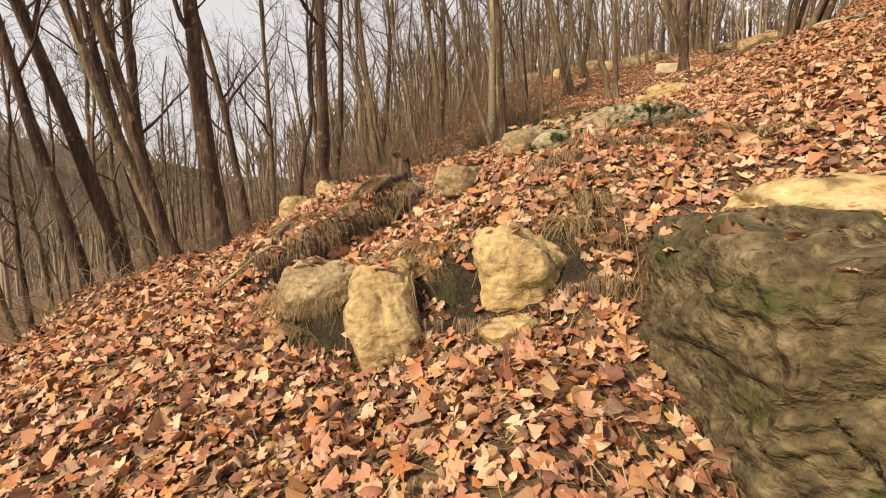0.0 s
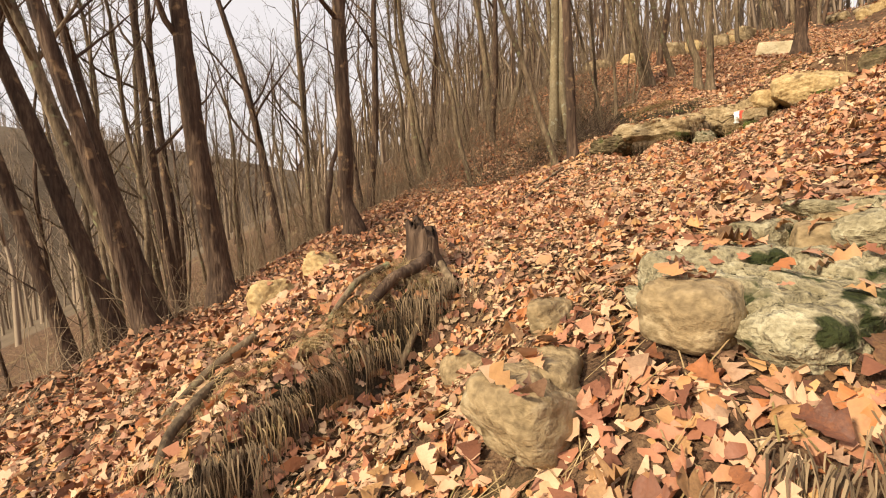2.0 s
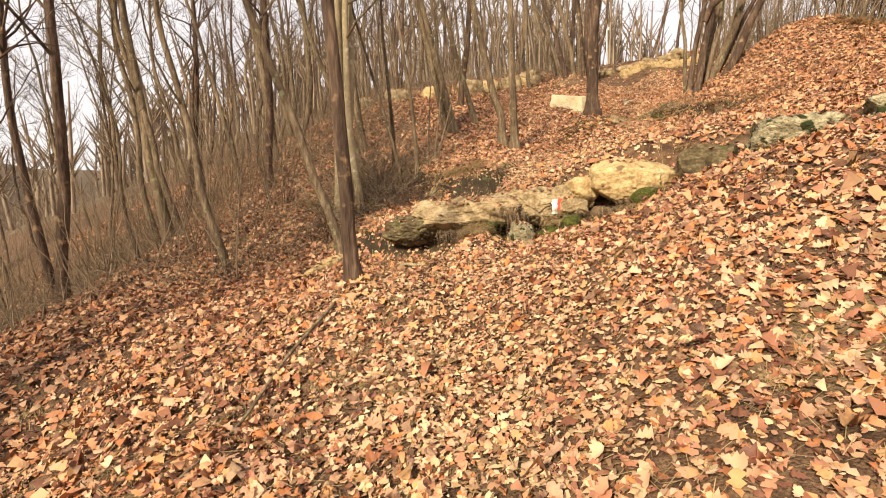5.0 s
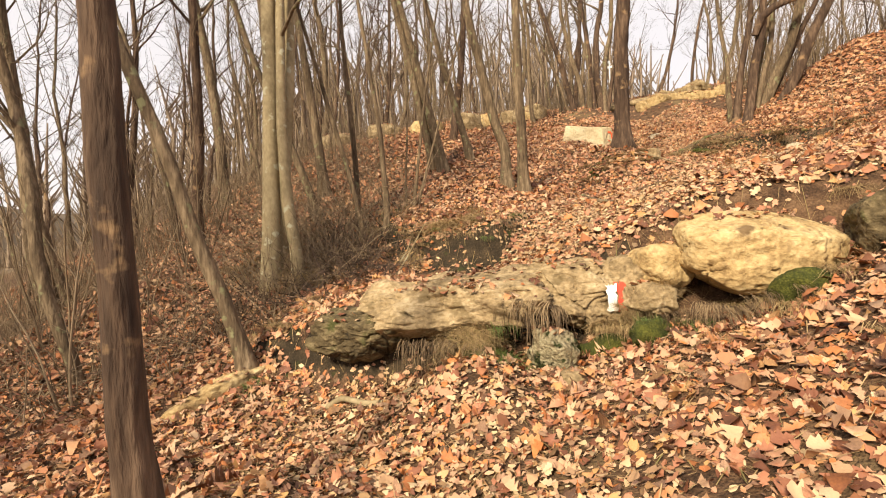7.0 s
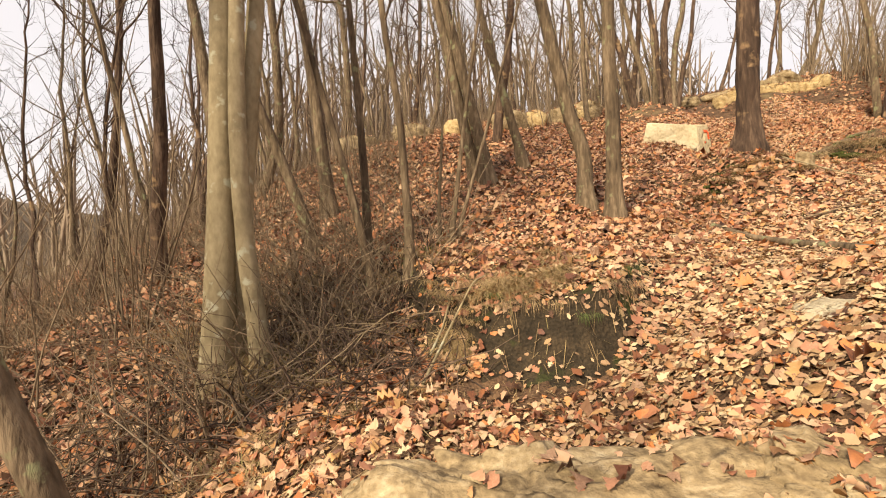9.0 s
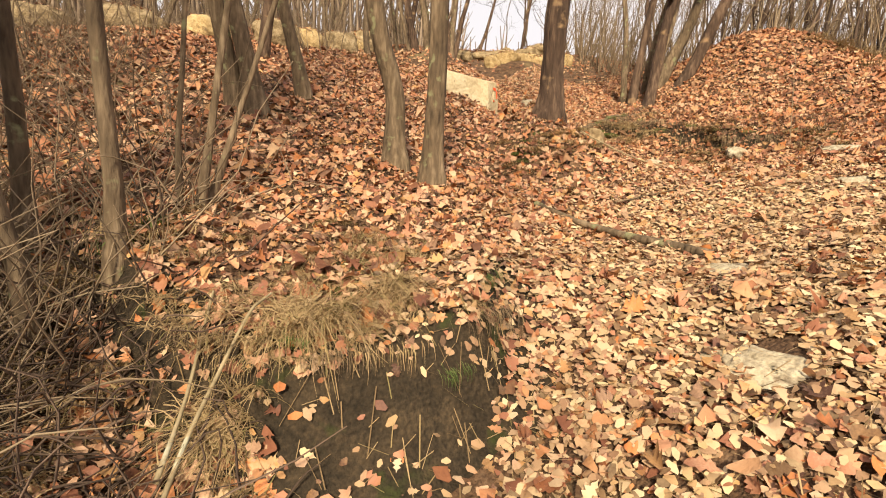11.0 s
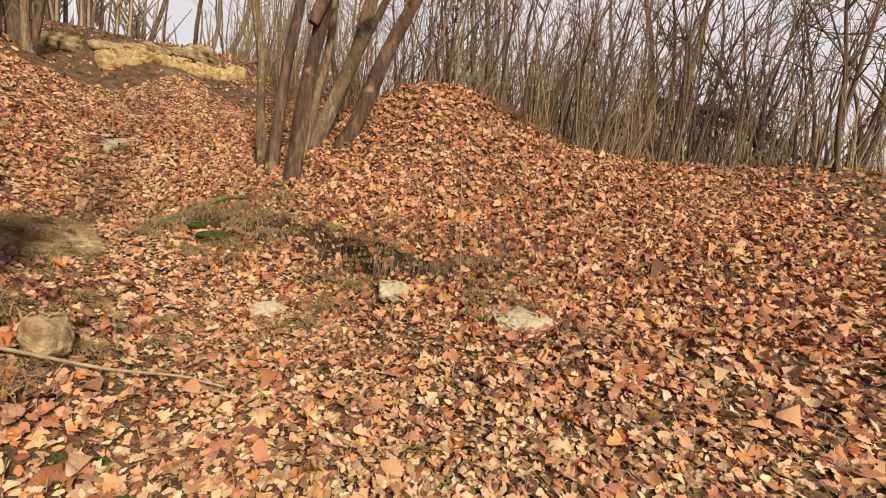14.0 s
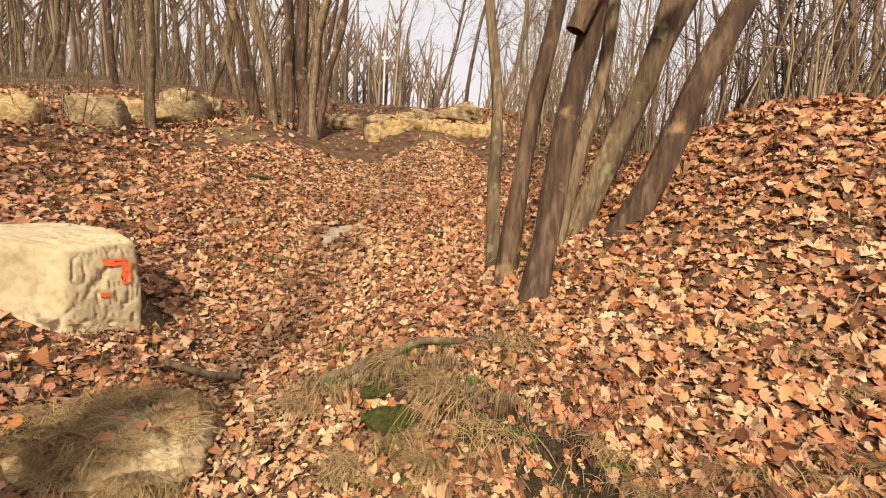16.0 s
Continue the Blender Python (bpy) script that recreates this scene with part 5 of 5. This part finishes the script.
def leaf_cloud(P, N, size, rg, detail=2, curl=0.35):
    """One mesh of many leaves at points P with normals N: lobed and cupped, lobed, or broken bits."""
    n = len(P)
    st, wd = (ST, WD) if detail else (np.array([0, 0.45, 1.0]), np.array([0.10, 0.36, 0.14]))
    sides = (-1, 0, 1) if detail == 2 else (-1, 1)
    k, c = len(st), len(sides)
    u = (st - 0.5)[None, :] + np.zeros((n, 1))
    ws = wd[None, :] * rg.uniform(0.75, 1.15, (n, 1))
    cu, cv, tw, rise = rg.normal(0, curl, (n, 1)), rg.normal(0.15, curl * 1.3, (n, 1)), rg.normal(0, curl, (n, 1)), rg.normal(0.3, 0.6, (n, 1))
    loc = np.zeros((n, k, c, 3))
    for j, sgn in enumerate(sides):
        w = sgn * ws * rg.uniform(0.75, 1.2, (n, k))
        loc[:, :, j, 0] = u + 0.05 * np.abs(w)
        loc[:, :, j, 1] = w
        loc[:, :, j, 2] = cu * u**2 * 1.3 + cv * w**2 * 3.0 + tw * u * w * 1.5 + 0.10 * np.abs(w) * rise
    loc *= size[:, None, None, None]
    ang = rg.uniform(0, 6.283, n)
    t1 = np.stack([np.cos(ang), np.sin(ang), np.zeros(n)], 1)
    t1 -= N * (t1 * N).sum(1)[:, None]
    t1 /= np.linalg.norm(t1, axis=1)[:, None]
    t2 = np.cross(N, t1)
    V = P[:, None, None, :] + loc[..., 0:1] * t1[:, None, None] + loc[..., 1:2] * t2[:, None, None] + loc[..., 2:3] * N[:, None, None]
    i = np.arange(k * c).reshape(k, c)
    q = np.concatenate([np.stack([i[:-1, j], i[:-1, j + 1], i[1:, j + 1], i[1:, j]], -1) for j in range(c - 1)])
    F = (q[None] + (np.arange(n) * k * c)[:, None, None]).reshape(-1, 4)
    return V.reshape(-1, 3), F


# patches with few leaves: bare earth and worn stone
BARE = [(3.2, 11.42, 0.50, 0.20), (2.9, 9.8, 0.6, 0.12)]


def litter(name, X, Y, size, mat, detail, lift, tilt, label, curl=0.35, seed=3):
    rg = np.random.default_rng(seed)
    e = 0.04
    Z = ground_z(X, Y)
    sx, sy = (ground_z(X + e, Y) - ground_z(X - e, Y)) / (2 * e), (ground_z(X, Y + e) - ground_z(X, Y - e)) / (2 * e)
    bare = np.zeros(len(X), bool)
    for bx, by, ba, bb in BARE:
        bare |= ((X - bx) / ba) ** 2 + ((Y - by) / bb) ** 2 + 0.8 * soft_noise(X * 6, Y * 6, 3) < 1
    keep = (~bare | (rg.random(len(X)) < 0.22)) & ((np.hypot(sx, sy) < 1.5) | (rg.random(len(X)) < 0.4))
    for fx, fy, a, b2, turn, top in FOOT:
        c, s = math.cos(radians(turn)), math.sin(radians(turn))
        u, v = (X - fx) * c + (Y - fy) * s, -(X - fx) * s + (Y - fy) * c
        keep &= ~((((u / a) ** 4 + (v / b2) ** 4) < 0.9) & (Z < top - 0.03))
    X, Y, Z, sx, sy, size = X[keep], Y[keep], Z[keep], sx[keep], sy[keep], size[keep]
    N = np.stack([-sx, -sy, np.ones(len(X))], 1) + rg.normal(0, tilt, (len(X), 3))
    N[:, 2] = np.abs(N[:, 2])
    N /= np.linalg.norm(N, axis=1)[:, None]
    P = np.stack([X, Y, Z + np.abs(rg.normal(0, lift, len(X))) + 0.008], 1)
    V, F = leaf_cloud(P, N, size, rg, detail, curl)
    return tagged(part(name, mesh_from(name, V, F, mat, True)), label, "leaves", kind="stuff")


def near_trail(n, spread, seed, lo=-1.0, hi=19.0, worn=1.0):
    rg = np.random.default_rng(seed)
    X, Y = rg.uniform(-5, 13.5, n * 3), rg.uniform(lo, hi, n * 3)
    d, _ = to_line(X, Y, TRAIL)
    d = np.abs(d)
    k = rg.random(len(X)) < np.exp(-((d / spread) ** 2)) * np.where((d < 0.9 + 0.6 * soft_noise(X * 2, Y * 2, 8)) & (Y > 3.4), worn, 1)
    return X[k][:n], Y[k][:n], rg


X, Y, rg = near_trail(26000, 2.4, 21, worn=0.45)
litter("oak_leaves", X, Y, rg.uniform(0.045, 0.115, len(X)), LEAF, 2, 0.018, 0.40, "thick litter of large dry oak leaves", 0.45, 31)
X, Y, rg = near_trail(66000, 4.4, 25, worn=0.4)
litter("oak_leaves", X, Y, rg.uniform(0.035, 0.09, len(X)), LEAF, 1, 0.012, 0.42, "litter of dry oak leaves", 0.5, 34)
X, Y, rg = near_trail(150000, 3.8, 22)
litter("leaf_litter", X, Y, rg.uniform(0.018, 0.05, len(X)), LEAF, 0, 0.008, 0.35, "litter of small broken brown leaves", 0.5, 32)
X, Y, rg = near_trail(62000, 0.85, 26, lo=3.4)
litter("trodden_leaves", X, Y, rg.uniform(0.016, 0.05, len(X)), LEAF_WORN, 0, 0.014, 0.25, "pale trodden leaf crumbs of the path", 0.3, 35)
X, Y, rg = near_trail(9000, 0.9, 27, lo=3.4)
litter("trodden_leaves", X, Y, rg.uniform(0.035, 0.075, len(X)), LEAF_WORN, 1, 0.016, 0.25, "pale trodden leaves of the path", 0.3, 36)
rg = np.random.default_rng(38)
X, Y = rg.normal(5.6, 1.0, 26000), rg.normal(11.0, 0.7, 26000)
litter("trodden_leaves", X, Y, rg.uniform(0.018, 0.05, len(X)), LEAF_WORN, 0, 0.016, 0.25, "pale trodden leaf crumbs where the path widens", 0.3, 39)
rg = np.random.default_rng(28)
X, Y = rg.uniform(8.6, 14.5, 26000), rg.uniform(8.5, 17.5, 26000)
litter("oak_leaves", X, Y, rg.uniform(0.04, 0.085, len(X)), LEAF_FAR, 1, 0.02, 0.8, "deep litter of rust-brown oak leaves on the mound", 0.55, 37)
rg = np.random.default_rng(23)
X, Y = rg.uniform(-8, 20, 125000), rg.uniform(0, 25, 125000)
d = np.abs(to_line(X, Y, TRAIL)[0])
k = rg.random(len(X)) < np.clip((d - 0.8) / 3, 0.1, 1)
X, Y = X[k], Y[k]
litter("leaf_litter", X, Y, rg.uniform(0.05, 0.105, len(X)), LEAF_FAR, 0, 0.02, 0.42, "brown leaf litter on the wooded slope", 0.6, 33)

P = np.concatenate(TOPS)
rg = np.random.default_rng(29)
N = rg.normal(0, 0.3, P.shape) + (0, 0, 1)
N /= np.linalg.norm(N, axis=1)[:, None]
V, F = leaf_cloud(P + (0, 0, 0.012), N, rg.uniform(0.03, 0.09, len(P)), rg, 1, 0.5)
tagged(part("oak_leaves", mesh_from("oak_leaves", V, F, LEAF)), "dry oak leaves lying on the stones", "leaves", kind="stuff")

# straw and broken stalks between the leaves
X, Y, rg = near_trail(42000, 3.0, 24)
Z = ground_z(X, Y)
a = rg.uniform(0, 6.283, len(X))
L, w = rg.uniform(0.03, 0.11, len(X)) / 2, rg.uniform(0.0010, 0.0022, len(X))
up = rg.uniform(0.012, 0.035, len(X))
dx, dy = np.cos(a), np.sin(a)
slope_up = (ground_z(X + dx * 0.05, Y + dy * 0.05) - ground_z(X - dx * 0.05, Y - dy * 0.05)) / 0.1 + rg.normal(0, 0.15, len(X))
c = np.stack([X, Y, Z + up], 1)
u = np.stack([dx, dy, slope_up], 1) * L[:, None]
v = np.stack([-dy, dx, np.zeros(len(X))], 1) * w[:, None]
V = np.stack([c - u - v, c - u + v, c + u + v, c + u - v], 1).reshape(-1, 3)
tagged(part("straw", mesh_from("straw", V, np.arange(len(V)).reshape(-1, 4), GRASS)), "fine straw and broken stalks among the leaves", "straw", kind="stuff")
